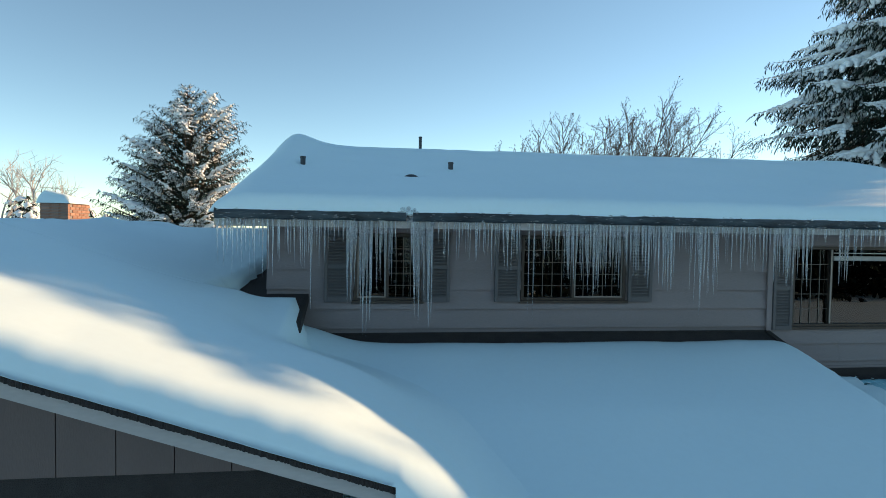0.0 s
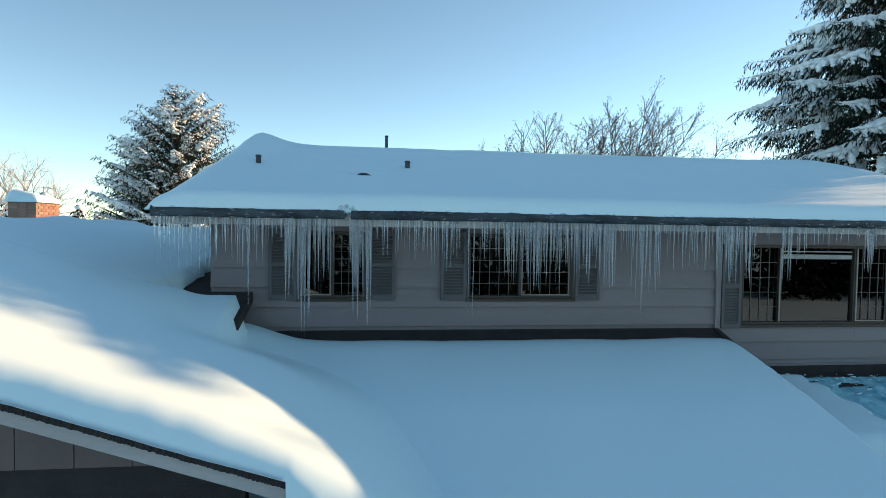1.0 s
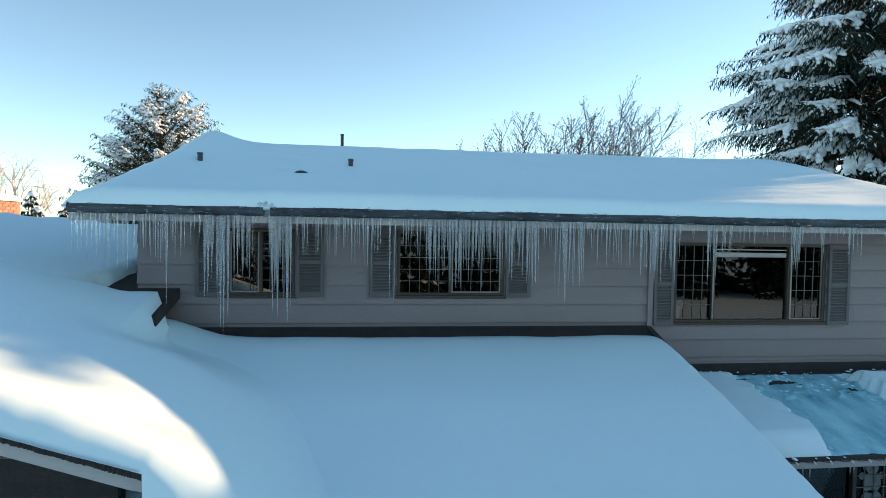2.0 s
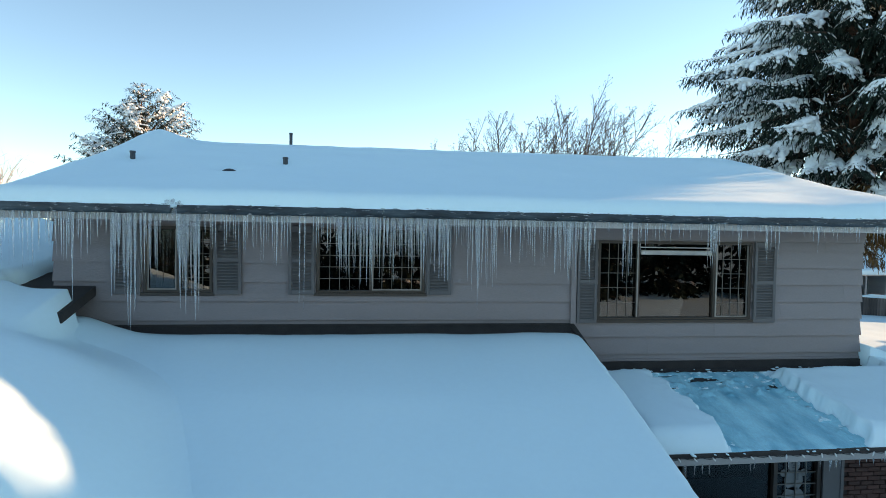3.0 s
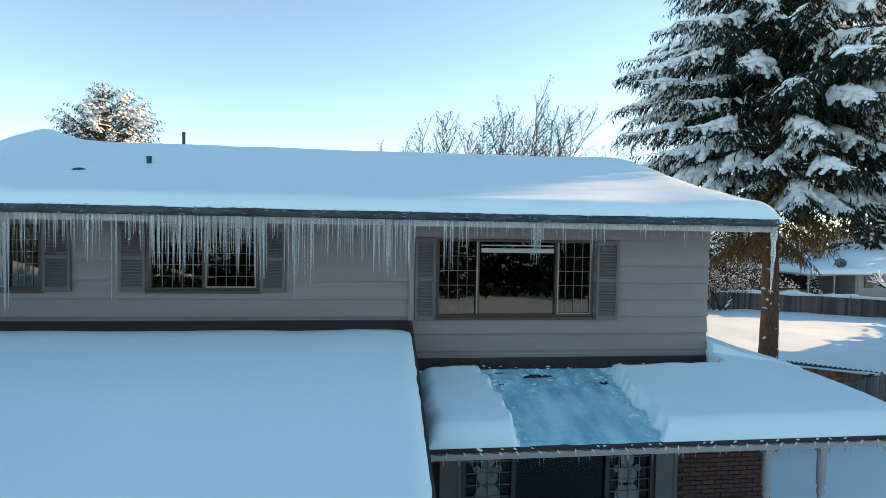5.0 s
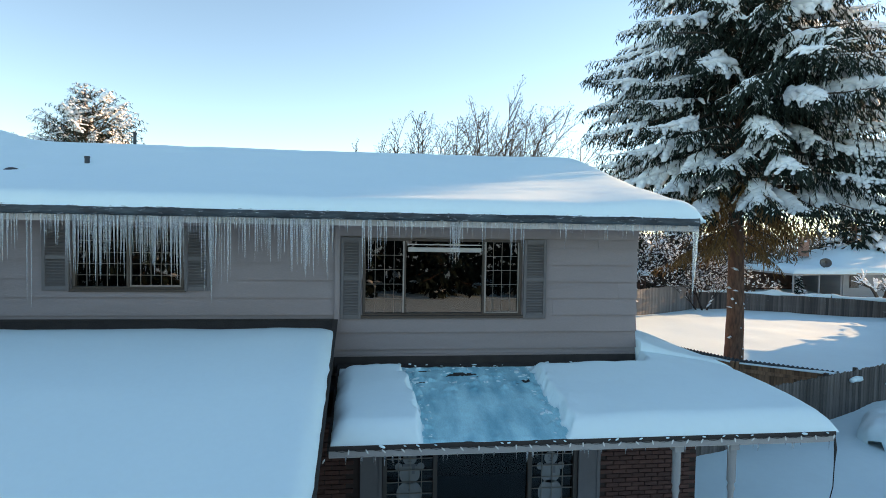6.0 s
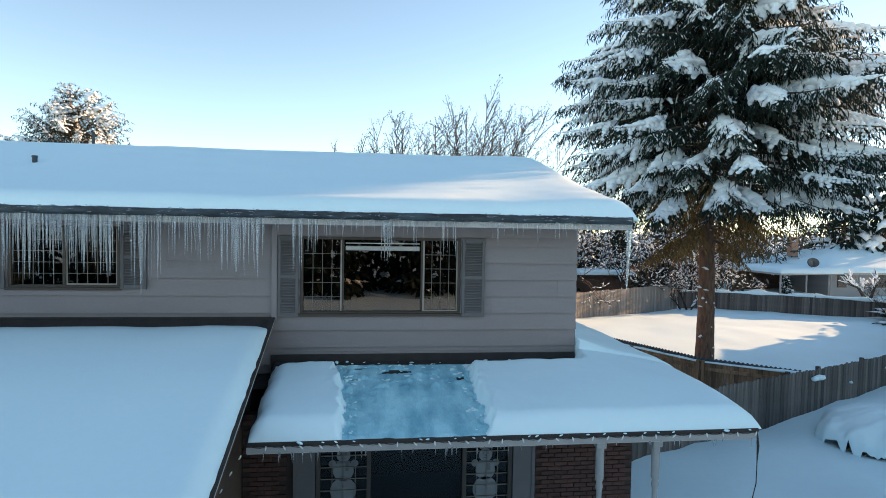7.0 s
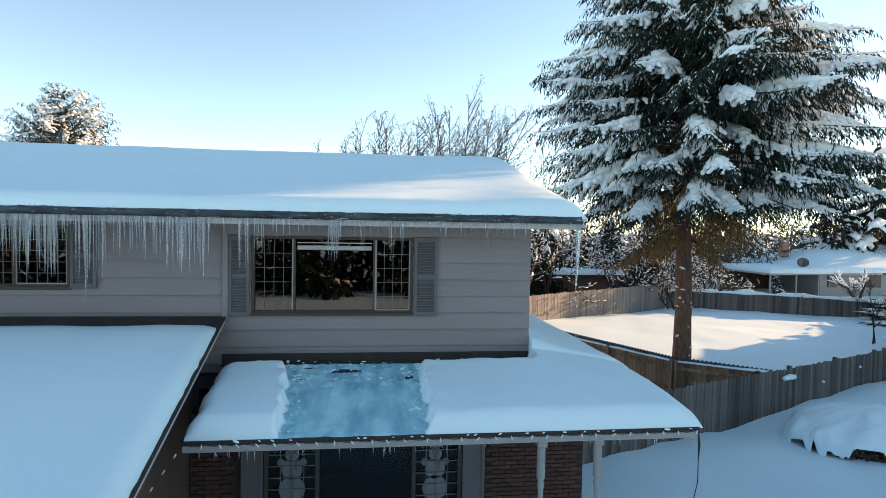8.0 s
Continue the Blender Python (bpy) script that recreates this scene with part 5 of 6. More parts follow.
# unseen tree belt added east to shade the front yard; trees across the street
for y, sc in ((11.6, 1.0), (20.4, 0.46), (21.2, 0.46), (22.0, 0.47), (22.8, 0.46), (23.6, 0.47), (24.4, 0.44), (25.2, 0.40), (26.0, 0.34), (26.8, 0.28), (27.6, 0.22), (28.3, 0.17)):
    ob = copy_thing(mid_tree, Matrix.Translation((40 + rnd.uniform(-0.8, 0.8), y, 0)) @ Matrix.Rotation(rnd.uniform(0, 6), 4, "Z"))
    ob.scale = (1.6, 1.6, sc) if y < 20 else (1.2, 1.2, sc)
# Unseen rows scaled so the sun just clears them to gable and main roof.
for i in range(30):
    row = 4 * (i % 4 - 1) / 2
    ob = copy_thing(mid_tree, Matrix.Translation((40 + row, 11.9 + 0.34 * i + 0.315 * row, 0)) @ Matrix.Rotation(rnd.uniform(0, 6), 4, "Z"))
    ob.scale = (2.1, 2.1, ((13.1 if i < 20 else 12.75) + 0.244 * row) / 12.6)
for x, y, sc in ((35.6, 38.4, 0.13), (40.4, 41.8, 0.17), (56, 52, 0.9), (62, 50, 1.0), (45, 58, 0.75), (37, 56, 0.6), (67, 58, 1.0), (30, 52, 0.45), (51, 62, 0.8), (53.4, 46.2, 1.1), (17.2, 36.5, 0.44), (20.6, 39.2, 0.5), (23.6, 40.4, 0.46), (26.8, 42.5, 0.5), (30.5, 43.5, 0.46), (33.6, 46, 0.5), (-34, 62, 0.6), (-24.5, 50, 0.62), (-27.5, 52, 0.6), (-22, 50, 0.54), (-20.3, 50, 0.48)):
    ob = copy_thing(mid_tree, Matrix.Translation((x, y, 0)) @ Matrix.Rotation(rnd.uniform(0, 6), 4, "Z"))
    ob.scale = (sc * 1.1, sc * 1.1, sc)
street_tree = conifer("conifer", -31, -25, 12.0, 0.4, lambda t: 3.4 * (1 - t) ** 0.7 + 0.15, 60, 12, "dark conifer across the street with little snow", 0.2, tuft=1.1, snow=0.05, lump=0.6, droop=0.2, slim=1.3, dust=0.05, coarse=True)
tagged(street_tree, group="conifers across the street")
for i in range(1, 22):
    ob = copy_thing(street_tree, Matrix.Translation((-31 + 3.6 * i + rnd.uniform(-0.8, 0.8), -25 - 4 * (i % 2) + rnd.uniform(-1, 1), 0)) @ Matrix.Rotation(rnd.uniform(0, 6), 4, "Z"))
    ob.scale = (1.3, 1.3, rnd.uniform(0.7, 1.0))
for x, y, sc in ((16.6, 33.4, 0.50), (19.2, 34.9, 0.56), (14.4, 31.6, 0.5), (25.4, 39.5, 0.5), (28.8, 40.6, 0.46)):
    ob = copy_thing(street_tree, Matrix.Translation((x, y, 0)) @ Matrix.Rotation(rnd.uniform(0, 6), 4, "Z"))
    ob.scale = (0.55, 0.55, sc)
    tagged(ob, "dark conifer standing behind the back fence", group="conifers in the distance")


def bare_tree(name, stems, seed, mat, label, levels=5, snow=0.0, thin=1.0):
    """Bare branching wood; stems: foot, direction, length and girth."""
    rng = np.random.default_rng(seed)
    v, f, sv, sf = [], [], [], []

    def grow(p, d, ln, r, lev):
        pts, q, e = [p], p, d
        for _ in range(4):
            e = e + rng.uniform(-0.16, 0.16, 3) + np.array((0, 0, 0.05))
            e = e / np.linalg.norm(e)
            q = q + e * ln / 4
            pts.append(q)
        tube_into(v, f, pts, [r, r * 0.88, r * 0.76, r * 0.64, r * 0.5], 5 if lev > 2 else 3)
        if snow and r < 0.09:
            for a in pts[1:]:
                if rng.random() < snow:
                    lump_into(sv, sf, a + np.array((0, 0, r)), e * (1, 1, 0.6), ln * 0.19, max(r * 1.5, 0.03), max(r * 1.2, 0.025), rng)
        if lev == 0:
            return
        for k2 in range(rng.integers(3, 5) if lev > 1 else 4):
            at = pts[rng.integers(2, 5)]
            nd = e * 0.8 + rng.normal(0, 0.55, 3) + np.array((0, 0, 0.12))
            grow(at, nd / np.linalg.norm(nd), ln * rng.uniform(0.55, 0.8), max(r * 0.55, 0.006 * thin), lev - 1)
    for foot, d, ln, r in stems:
        grow(np.array(foot, float), np.array(d, float) / np.linalg.norm(d), ln, r, levels)
    c = group_at(name, *stems[0][0], label, "tree")
    tagged(adopt(new("branch_wood", mesh_of("branch_wood", v, f, mat)), c), kind="stuff")
    if sv:
        tagged(adopt(new("snow_load", lump_mesh("snow_load", sv, M_BRANCHSNOW)), c), "thin snow along the branches", kind="stuff")
    return c




def fan_tree(x, y, height, lean, stems, spread, seed):
    """A leafless tree: a short trunk, long straightish stems in a fan, alternate side twigs and tufts of seed at the tips."""
    rng = np.random.default_rng(seed)
    v, f = [], []

    def twig(p, d, ln, r, lev):
        n = 5
        pts, q, e = [p], p, d
        for _ in range(n):
            e = e + rng.normal(0, 0.055, 3) + np.array((0, 0, 0.05 if lev else 0.02))
            e = e / np.linalg.norm(e)
            q = q + e * ln / n
            pts.append(q)
        tube_into(v, f, pts, [r * (1 - 0.13 * i) for i in range(n + 1)], 4 if lev > 1 else 3)
        if lev == 0:
            for i in range(2):
                o = pts[-1] + rng.normal(0, 0.03, 3)
                tube_into(v, f, [o, o + rng.normal(0, 0.03, 3) + (0, 0, 0.03)], [0.014, 0.008], 3)
            return
        count = int(ln / (0.25 if lev == 2 else 0.14))
        for i in range(count):
            u = 0.22 + 0.76 * (i + rng.random()) / count
            k2 = min(n - 1, int(u * n))
            at = pts[k2] + (pts[k2 + 1] - pts[k2]) * (u * n - k2)
            turn = rng.normal(0, 1, 3)
            turn -= e * np.dot(turn, e)
            nd = d + turn / np.linalg.norm(turn) * rng.uniform(0.5, 1.1)
            twig(at, nd / np.linalg.norm(nd), ln * rng.uniform(0.2, 0.42) * (1.15 - 0.6 * u), r * 0.5 if lev == 2 else 0.008, lev - 1)
    fork = np.array((x - lean * 1.2, y, height * 0.42))
    tube_into(v, f, [(x - lean * 1.6, y, 0), (x - lean * 1.4, y, height * 0.2), tuple(fork)], [0.17, 0.14, 0.1], 8)
    for j in range(stems):
        w = (j / (stems - 1) - 0.5) * 2 if stems > 1 else 0
        d = np.array((lean + spread * w + rng.normal(0, 0.06), rng.normal(0, 0.3), 1.0))
        top = (height - fork[2]) * (1.0 - 0.28 * abs(w)) * rng.uniform(0.86, 1.04)
        twig(fork, d / np.linalg.norm(d), top * math.hypot(1, d[0]), 0.036, 2)
    c = group_at("bare_tree", x, y, 0, "leafless many-stemmed tree behind the roof", "tree", "bare trees behind the house")
    tagged(adopt(new("branch_wood", mesh_of("branch_wood", v, f, M_TWIG)), c), kind="stuff")


for k, (tx, ty, th, lean, stems, spread) in enumerate(((7.3, 27.2, 9.2, -0.2, 6, 0.55), (8.6, 26.6, 10.1, 0.0, 6, 0.45), (10.0, 26.8, 10.1, 0.0, 6, 0.5), (11.5, 26.0, 10.2, 0.0, 5, 0.46), (12.3, 26.4, 11.6, 0.08, 5, 0.44), (13.3, 26.0, 11.4, 0.36, 5, 0.42), (14.2, 26.6, 9.5, 0.6, 4, 0.5))):
    fan_tree(tx, ty, th, lean, stems, spread, 70 + k)
bare_tree("bare_tree", [((-32.2, 60, 0), (-0.1, 0, 1), 5.0, 0.2), ((-31.5, 60, 0), (0.2, 0, 1), 4.6, 0.18), ((-34.5, 61, 0), (0.1, 0, 1), 5.0, 0.18)], 9, M_PALETWIG, "pale frosted leafless tree far beyond the roofs", 4, thin=2.4)
bare_tree("bare_tree", [((16.2, 30.6, 0), (0.3, 0, 1), 2.3, 0.13), ((16.9, 31.6, 0), (-0.2, 0, 1), 2.6, 0.11), ((18.2, 32.2, 0.2), (0.4, 0, 1), 2.6, 0.1)], 17, M_TWIG, "leaning leafless tree with snow along its branches", 4, snow=0.2, thin=1.3)
shrub = bare_tree("shrub", [((27.5, 34.2, 0), (-0.3, 0, 1), 1.3, 0.07), ((27.8, 34.2, 0), (0.4, 0, 1), 1.3, 0.06), ((27.2, 34.4, 0), (-0.8, 0, 1), 1.2, 0.05)], 19, M_TWIG, "leafless shrub with clotted snow by the back fence", 4, snow=0.18, thin=2.0)
tagged(shrub, group="shrubs by the back fence")
rnd = random.Random(77)
for x, y, sc in ((23.5, 36.0, 1.5), (25.6, 36.6, 1.8), (29.6, 37.4, 1.6), (31.5, 37.0, 1.3), (21.0, 38.6, 2.2), (28.0, 41.0, 2.4)):
    ob = copy_thing(shrub, Matrix.Translation((x, y, 0)) @ Matrix.Rotation(rnd.uniform(0, 6), 4, "Z"))
    ob.scale = (sc, sc, sc)
bare_tree("sapling", [((30.9, 23.2, 0), (0.05, 0, 1), 1.5, 0.04), ((31.2, 23.4, 0), (-0.3, 0, 1), 1.3, 0.03)], 23, M_TWIG, "thin leafless sapling standing in the snow", 4, thin=1.2)
bare_tree("pruned_tree", [((44.3, 38.5, 0), (-0.5, 0, 1), 1.4, 0.16), ((44.5, 38.5, 0), (0.6, 0, 1), 1.4, 0.15)], 29, M_TWIG, "pruned tree with thick snow on its stubs", 2, snow=0.9, thin=5)

# brush: far snowy undergrowth between and behind the fences
rng = np.random.default_rng(40)
v, f, sv, sf = [], [], [], []
for i in range(15000):
    bx, by = rng.uniform(14, 78), rng.uniform(46, 60)
    hz = rng.uniform(0, 1) ** 0.7 * (3.0 + 3.2 * (0.5 + 0.5 * math.sin(bx * 0.5 + by * 0.2)))
    d = rng.normal(0, 0.5, 3) + (0, 0, 0.3)
    spray_into(v, f, (bx, by, hz), d / np.linalg.norm(d), rng.normal(0, 0.06, 3), rng.uniform(0.5, 1.6))
    if rng.random() < 0.15:
        lump_into(sv, sf, (bx, by - 0.1, hz + 0.1), d + (0, 0, 0.1), rng.uniform(0.12, 0.4), rng.uniform(0.06, 0.16), rng.uniform(0.06, 0.13), rng)
for i in range(1900):
    bx, by = rng.uniform(18, 34), rng.uniform(37.5, 40)
    hz = rng.uniform(0, 1) * (1.0 + 1.0 * math.sin(bx * 0.9) ** 2)
    spray_into(v, f, (bx, by, hz), (rng.normal(0, 0.5), rng.normal(0, 0.3), 0.8), rng.normal(0, 0.025, 3), rng.uniform(0.4, 0.9))
    if rng.random() < 0.14:
        lump_into(sv, sf, (bx, by, hz + 0.1), (rng.normal(), rng.normal(), 0.1), rng.uniform(0.08, 0.25), rng.uniform(0.05, 0.12), rng.uniform(0.05, 0.09), rng)
brush = new("brush", spray_mesh("brush", v, M_BRUSH))
tagged(brush, "tangled brown winter brush behind the yards", "brush", kind="stuff")
tagged(new("brush_snow", lump_mesh("brush_snow", sv, M_BRANCHSNOW)), "snow caught on the distant brush", "snow", kind="stuff")

# snow-buried bush in the front yard
bush = group_at("bush", 20.1, 12.1, 0, "low bush buried under a rounded snow mound", "bush")
rng = np.random.default_rng(51)
v, f = [], []
for i in range(2400):
    a, r = rng.uniform(3.3, 5.6), rng.uniform(0.74, 0.9)
    p = (20.1 + 1.98 * r * math.cos(a), 12.1 + 1.34 * r * math.sin(a), rng.uniform(0.0, 0.26))
    spray_into(v, f, p, (0.4 * math.cos(a), 0.4 * math.sin(a), rng.uniform(-0.6, 0.6)), rng.normal(0, 0.04, 3), rng.uniform(0.08, 0.2))
adopt(new("twigs", spray_mesh("twigs", v, M_BRUSH)), bush)
rows = []
for i in range(36):
    t = i / 35
    row = []
    for j in range(145):
        a = 2 * math.pi * j / 144
        ca, sa = math.cos(a), math.sin(a)
        lobes = fbm(ca * 4.3, sa * 4.3, 1.0, 3) + 0.22 * fbm(ca * 13, sa * 13, 1.0, 1)
        gap = max(0, min(1, 1.6 * math.cos(a - 4.4) + 0.2)) * max(0, min(1, 0.7 + 1.7 * lobes))
        w = 1 + 0.10 * fbm(ca * 1.4, sa * 1.4, 1.0) + 0.04 * lobes * t ** 9
        rr = math.sin(t * 1.75) / math.sin(1.5) * w
        z = 0.30 + 0.52 * math.cos(t * 1.75) + 0.13 * fbm(rr * ca * 1.3, rr * sa * 1.3, 1, 2)
        row.append((20.1 + 2.0 * rr * ca, 12.1 + 1.35 * rr * sa, z + 0.05 * fbm(rr * ca * 4, rr * sa * 4, 1, 6) - 0.40 * t ** 10 * (1 - gap) + 0.06 * gap * t ** 10))
    rows.append(row)
adopt(new("snow_load", sheet("snow_load", rows, M_SNOW)), bush)

tagged(adopt(new("rime", lump_mesh("rime", RIME, M_ICE, 3, True)), gutter), "flecks of ice frozen to the gutter", kind="stuff")
tagged(new("snow_crumbs", lump_mesh("snow_crumbs", CRUMBS, M_SNOW)), "loose crumbs of snow round the shovelled patch", "snow", kind="stuff")

# ---------- fences ----------


def build_fence(pts, height, mat, label, snow_cap=0.0, board=0.14, gap=0.0, jag=0.02, rails=True, base=0.0):
    """Board fence along the points pts (x, y, height share)."""
    fc = group_at("fence", pts[0][0], pts[0][1], 0, label, "fence")
    meshes = []
    for i in range(5):
        tw, h = board / 2, 1.0
        bm = boxed((-tw, tw, -0.009, 0.009, 0, h - 0.025))
        q = [bm.verts.new(p) for p in ((-tw, -0.009, h - 0.025), (tw, -0.009, h - 0.025), (tw, 0.009, h - 0.025), (-tw, 0.009, h - 0.025), (-tw * 0.5, -0.009, h), (tw * 0.5, -0.009, h), (tw * 0.5, 0.009, h), (-tw * 0.5, 0.009, h))]
        for a in ((0, 1, 5, 4), (1, 2, 6, 5), (2, 3, 7, 6), (3, 0, 4, 7), (4, 5, 6, 7)):
            bm.faces.new([q[k2] for k2 in a])
        meshes.append(finish(bm, "picket", mat))
    rr = random.Random(int(pts[0][0] * 10))
    for (ax, ay, ah), (bx, by, bh) in zip(pts, pts[1:]):
        ln, an = math.hypot(bx - ax, by - ay), math.atan2(by - ay, bx - ax)
        n = int(ln / (board + gap))
        for i in range(n):
            t = (i + 0.5) / n
            h = height * (ah + (bh - ah) * t) + rr.uniform(-jag, jag)
            piece("picket", meshes[i % 5], fc, Matrix.Translation((ax + (bx - ax) * t, ay + (by - ay) * t, base - 0.2)) @ Matrix.Rotation(an, 4, "Z") @ Matrix.Translation((0, 0.007 * (i % 2), 0)) @ Matrix.Rotation(rr.uniform(-0.006, 0.006), 4, "Y") @ Matrix.Diagonal((1.04, 1, h + 0.2, 1)))
        m = Matrix.Translation((ax, ay, base)) @ Matrix.Rotation(an, 4, "Z")
        if rails:
            for zr in (0.3, 0.8):
                ob = part("rail", boxed((0, ln, 0.012, 0.05, height * zr - 0.045, height * zr + 0.045)), mat, fc)
                ob.matrix_basis = m
            for i in range(int(ln / 2.4) + 1):
                ob = part("post", boxed((i * 2.4 - 0.045, i * 2.4 + 0.045, 0.052, 0.14, -0.1, height * (ah + (bh - ah) * min(1, i * 2.4 / ln)) + 0.03)), mat, fc)
                ob.matrix_basis = m
        if snow_cap:
            rows = []
            for i in range(int(ln / 0.12) + 1):
                t = min(1, i * 0.12 / ln)
                top = height * (ah + (bh - ah) * t)
                hh = snow_cap * max(0.12, 1 + 1.1 * fbm(ax + ln * t, ay, 0.7))
                rows.append([tuple(m @ Vector((ln * t, 0.035 + 0.075 * math.cos(q), top - 0.02 + hh * max(-0.25, math.sin(q))))) for q in [math.pi * 1.25 - k2 * math.pi * 1.5 / 8 for k2 in range(9)]])
            adopt(new("snow_cap", sheet("snow_cap", rows, M_SNOW)), fc)
    return fc


grey_fence = build_fence([(12.2, 11.3, 0.92), (16.14, 12.97, 0.95), (19.65, 14.18, 1.0), (24.66, 16.31, 1.0), (31.0, 19.0, 1.0)], 1.3, M_FENCE, "weathered grey board fence across the snowy yard", 0.0)
tagged(adopt(new("snow_clump", lump_mesh("snow_clump", [(19.30 + 0.14 * i, 13.98 + 0.05 * i, 1.05 + 0.03 * (i % 2), 1, 0.36, 0.1, 0.16, 0.07, 0.11) for i in range(3)] + [(21.0 + 1.9 * i, 14.66 + 0.8 * i, 0.75 + 0.2 * (i % 3), 1, 0.4, 0, 0.06, 0.04, 0.06) for i in range(4)], M_SNOW, 7)), grey_fence), "snow stuck to the boards", kind="stuff")
bf = build_fence([(18.94, 14.05, 1.0), (17.07, 15.7, 0.97), (15.42, 19.4, 0.95), (14.2, 22.5, 0.95)], 1.22, M_FENCEBROWN, "brown board fence with a snowy cap rail", 0.035, board=0.156, gap=-0.01, jag=0.004)
for (ax, ay), (bx, by) in (((18.94, 14.05), (17.07, 15.7)), ((17.07, 15.7), (15.42, 19.4)), ((15.42, 19.4), (14.2, 22.5))):
    ln, an = math.hypot(bx - ax, by - ay), math.atan2(by - ay, bx - ax)
    rows = []
    for i in range(int(ln / 0.02)):
        s = i * 0.02
        rows.append([tuple(Matrix.Translation((ax, ay, 0)) @ Matrix.Rotation(an, 4, "Z") @ Vector((s, -0.04 - o, 1.20 + 0.018 * math.sin(s * 55) + dz))) for o, dz in ((0.0, -0.05), (0.05, 0.03), (0.10, 0.05))])
    tagged(adopt(new("corrugated_strip", sheet("corrugated_strip", rows, M_GUTTER)), bf), "dark corrugated plastic strip")
build_fence([(14.5, 27.8, 1.0), (16.93, 29.46, 1.0), (19.18, 30.98, 1.0), (24.82, 33.63, 1.08), (27.2, 34.8, 1.1)], 1.45, M_FENCEPALE, "sun-bleached board fence at the back of the yard", 0.0)
build_fence([(27.4, 34.9, 1.0), (29.5, 34.6, 1.0), (34.53, 31.95, 1.0), (39.06, 30.6, 0.8), (46, 28.6, 0.8)], 1.15, M_FENCE, "grey board fence capped with snow at the back", 0.14)

# ---------- dark shed, neighbour's house ----------
shed = group_at("shed", 20.5, 36.2, 0, "dark red shed beyond the back fence under snow", "shed")
part("wall", boxed((17.2, 24.4, 35.6, 37.2, 0, 2.0)), M_DARKWOOD, shed)
part("roof", boxed((17.0, 24.6, 35.3, 37.5, 2.0, 2.1)), M_DARKWOOD, shed)
adopt(new("snow_load", sheet("snow_load", [[(xx, yy, 2.1 + 0.28 * lip(xx - 16.95, 0.4) * lip(24.65 - xx, 0.4) * lip(yy - 35.2, 0.3) * lip(37.6 - yy, 0.3)) for xx in spaced(16.95, 24.65, 0.4)] for yy in spaced(35.2, 37.6, 0.3)], M_SNOW)), shed)

nh = group_at("neighbour_house", 46, 43, 0, "low grey house with a carport under thick snow", "house")
part("wall", boxed((44.2, 58, 42.0, 42.2, -0.2, 2.2), (44.2, 44.4, 42.2, 52, -0.2, 2.2), (57.8, 58, 42.2, 52, -0.2, 2.2), (44.4, 57.8, 51.8, 52, -0.2, 2.2)), M_NWALL, nh)
nr = [(41.2, 1.95), (47.0, 3.75), (52.8, 1.95)]
part("roof", prism([*nr, *[(q, z - 0.15) for q, z in nr[::-1]]], 0, 49.2, 58.6), M_SHINGLE, nh)
part("eave", boxed((43.4, 49.2, 41.2, 52.8, 1.8, 1.94)), M_TRIM, nh, "pale eave boards below the hip")
part("roof", prism([(38.9, 1.9), (43.9, 2.0), (43.9, 1.85), (38.9, 1.75)], 1, 40.6, 47.0), M_TRIM, nh, "flat carport roof with a pale edge")
for px in (39.1, 41.3, 43.4):
    part("post", boxed((px - 0.05, px + 0.05, 40.8, 40.9, -0.2, 1.8)), M_POST, nh)
part("wall", boxed((39.1, 43.8, 46.6, 46.8, -0.2, 1.8)), M_DARKWOOD, nh, "dark back wall of the carport")
for a, b in ((45.0, 45.8), (48.2, 49.8)):
    wn4 = part("window", boxed((a, b, 41.95, 42.0, 0.7, 1.7)), M_BRONZE, nh)
    part("pane", boxed((a + 0.06, b - 0.06, 41.935, 41.949, 0.76, 1.64)), M_GLASS, wn4)


def n_snow(xx, yy):
    d = 1.95 + 1.8 * max(0, min(1 - abs(yy - 47) / 5.8, (xx - 43.3) / 5.8))
    return d + 0.02 + 0.34 * lip(xx - 43.3, 0.5) * lip(58.7 - xx, 0.5) * lip(yy - 41.1, 0.4) * lip(52.9 - yy, 0.4)


adopt(new("roof_snow", sheet("roof_snow", [[(xx, yy, n_snow(xx, yy)) for xx in spaced(43.3, 58.7, 0.5)] for yy in spaced(41.1, 52.9, 0.4)], M_SNOW, lambda a, b: n_snow(a, b) - 0.02)), nh)
adopt(new("roof_snow", sheet("roof_snow", [[(xx, yy, 1.93 + 0.015 * (xx - 38.9) + 0.36 * lip(xx - 38.8, 0.4) * lip(yy - 40.5, 0.35) * lip(47.1 - yy, 0.4)) for xx in spaced(38.8, 44.2, 0.4)] for yy in spaced(40.5, 47.1, 0.4)], M_SNOW, lambda a, b: 1.9)), nh)
nch = part("chimney", boxed((44.4, 45.0, 46.4, 47.0, 3.0, 4.7)), M_CHIMBRICK, nh)
dish = group_at("satellite_dish", 42.1, 41.4, 2.2, "dark satellite dish standing on the snowy carport", "satellite dish")
bm = bmesh.new()
tilt = Matrix.Translation((42.16, 41.3, 2.72)) @ Matrix.Rotation(radians(78), 4, "X")
rings = []
for i in range(7):
    r = 0.46 * i / 6
    rings.append([bm.verts.new(tilt @ Vector((r * 1.12 * math.cos(a), r * 0.8 * math.sin(a), 0.35 * r * r))) for a in [2 * math.pi * k2 / 24 for k2 in range(24)]])
for a, b in zip(rings[1:], rings[2:]):
    for i in range(24):
        bm.faces.new((a[i], a[(i + 1) % 24], b[(i + 1) % 24], b[i]))
bm.faces.new(rings[1])
bmesh.ops.delete(bm, geom=rings[0], context="VERTS")
bmesh.ops.solidify(bm, geom=bm.faces[:], thickness=0.02)
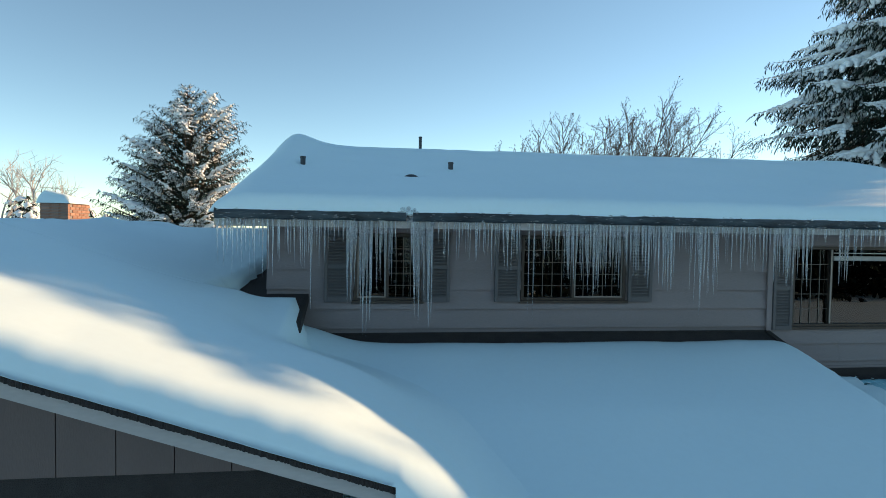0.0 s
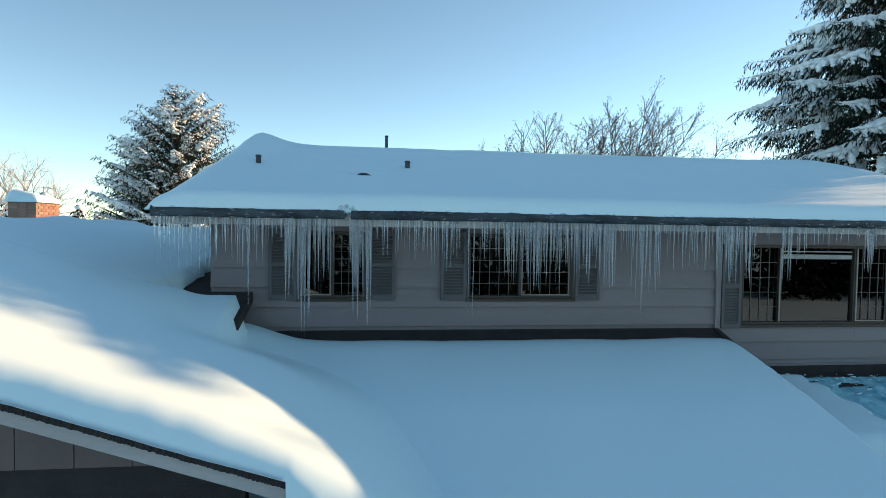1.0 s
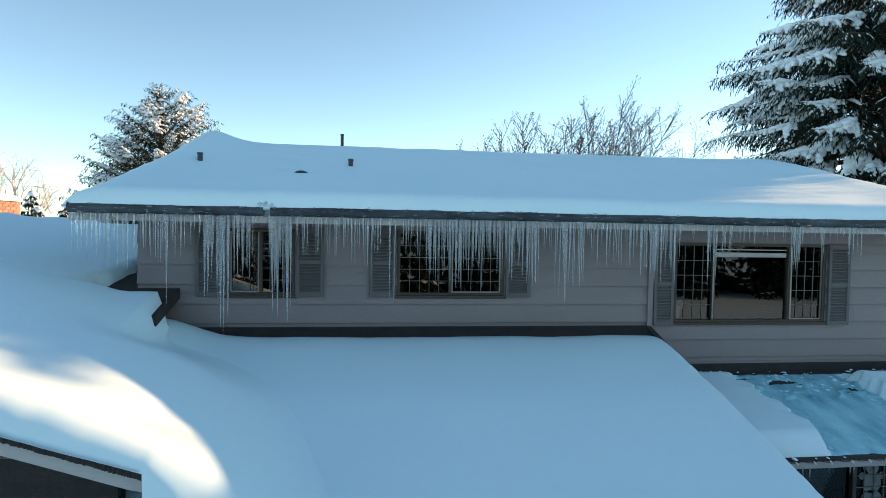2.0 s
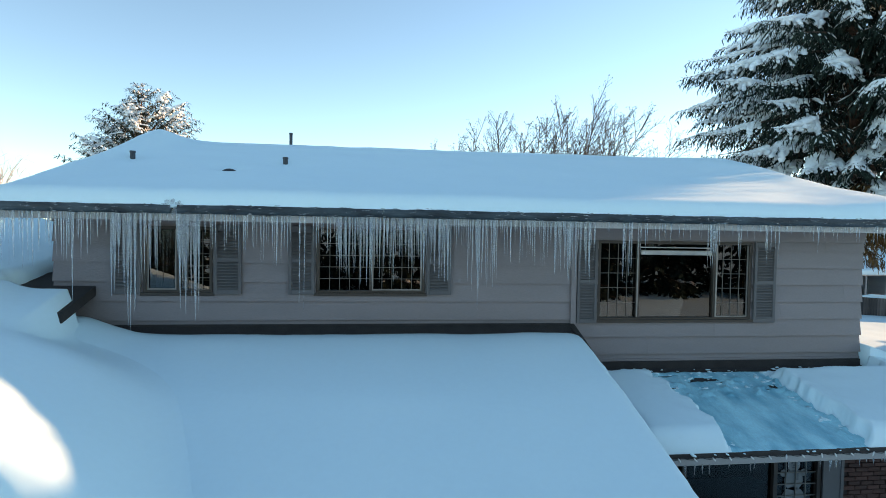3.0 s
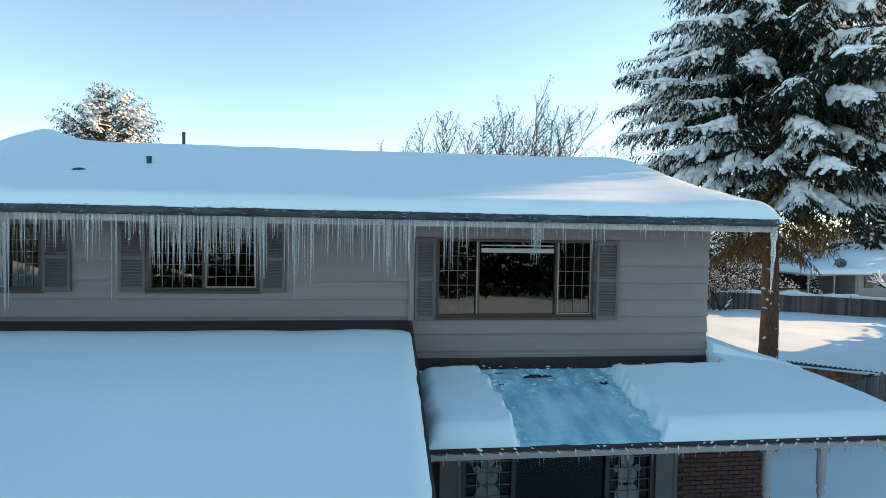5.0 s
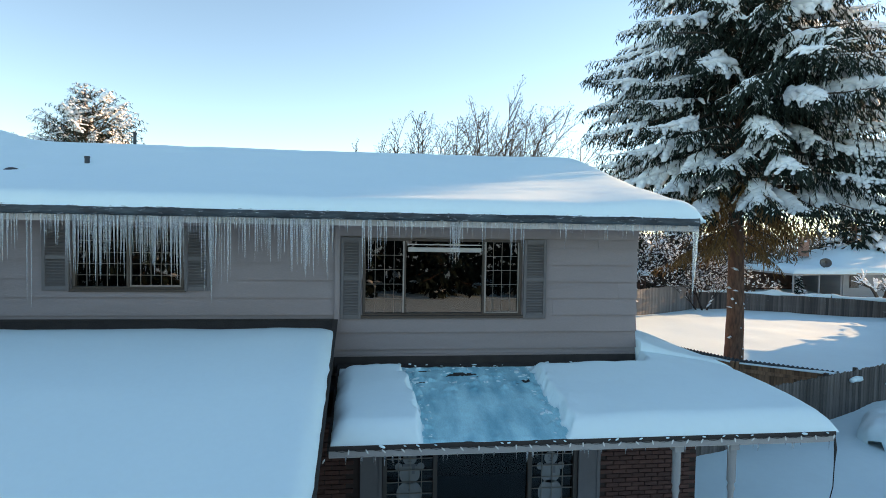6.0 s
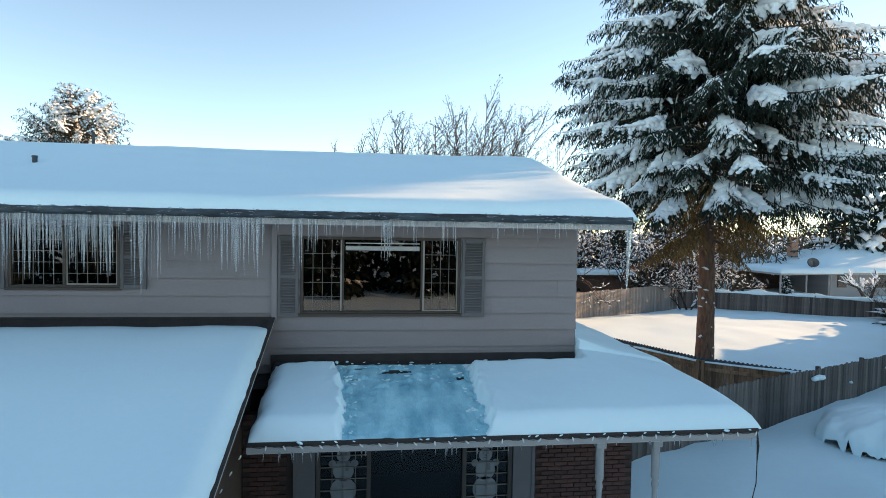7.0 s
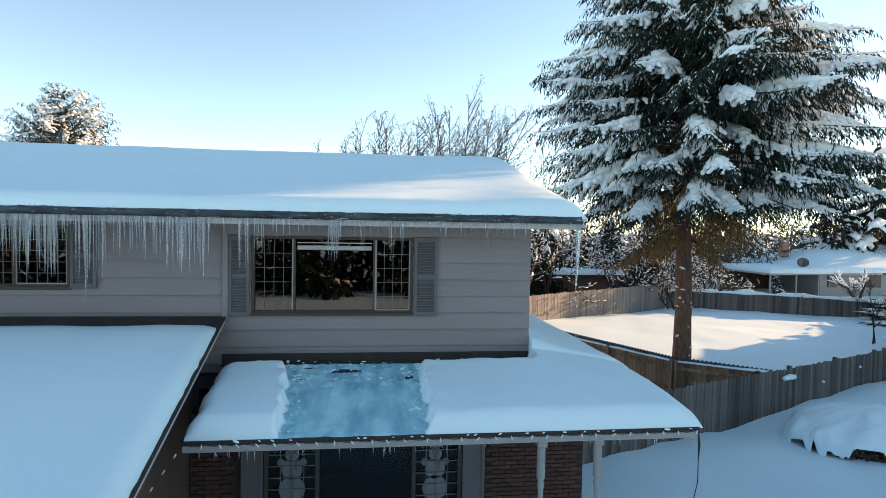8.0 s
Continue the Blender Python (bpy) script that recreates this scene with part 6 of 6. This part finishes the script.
part("reflector", bm, M_DISH, dish, smooth=True)
part("mast", boxed((42.13, 42.19, 41.36, 41.42, 2.0, 2.7)), M_PIPE, dish)
part("arm", boxed((42.145, 42.175, 40.85, 41.3, 2.48, 2.51)), M_PIPE, dish)

# ---------- brickwork ----------
bx = finish(boxed((-0.098, 0.098, -0.045, 0.045, -0.029, 0.029), bevel=0.004), "brick", M_CHIMBRICK)
CX0, CX1, CY0, CY1, CZ1 = -7.27, -6.66, 15.6, 16.62, 5.38
chimney = group_at("chimney", -6.96, 16.1, 3.6, "red brick chimney with pale worn bricks and a snow cap", "chimney")
part("core", boxed((CX0 + 0.012, CX1 - 0.012, CY0 + 0.012, CY1 - 0.012, 3.6, CZ1 - 0.005)), M_MORTAR, chimney, "mortar core")
k = 0
while 4.4 + 0.068 * k < CZ1 - 0.02:
    z, off = 4.43 + 0.068 * k, 0.1 * (k % 2)
    for i in range(3):
        piece("brick", bx, chimney, Matrix.Translation((CX0 + 0.105 + 0.2 * i - (0.0 if k % 2 else 0.0), CY0 + 0.045, z)))
    for i in range(4):
        piece("brick", bx, chimney, Matrix.Translation((CX1 - 0.045, CY0 + 0.20 + off + 0.206 * i, z)) @ Matrix.Rotation(math.pi / 2, 4, "Z"))
    k += 1
adopt(new("snow_cap", sheet("snow_cap", [[(xx + 0.02 * fbm(yy, 0, 5), yy, CZ1 + (0.28 + 0.05 * fbm(xx, yy, 1.6, 3) - 0.10 * (xx - CX0) - 0.12 * (yy - CY0)) * lip(xx - CX0 + 0.05, 0.16) * lip(CX1 + 0.05 - xx, 0.16) * lip(yy - CY0 + 0.05, 0.16) * lip(CY1 + 0.05 - yy, 0.2)) for xx in [CX0 - 0.05 + 0.71 * q / 24 for q in range(25)]] for yy in [CY0 - 0.05 + 1.12 * q / 24 for q in range(25)]], M_SNOW, lambda a, b: CZ1 - 0.02)), chimney)
bx2 = finish(boxed((-0.098, 0.098, 0.0, 0.06, -0.029, 0.029), bevel=0.004), "brick", M_SHADEBRICK)
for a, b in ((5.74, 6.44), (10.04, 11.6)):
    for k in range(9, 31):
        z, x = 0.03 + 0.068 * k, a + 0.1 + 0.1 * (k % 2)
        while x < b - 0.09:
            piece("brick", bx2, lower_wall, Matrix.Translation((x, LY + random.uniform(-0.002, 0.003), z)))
            x += 0.207
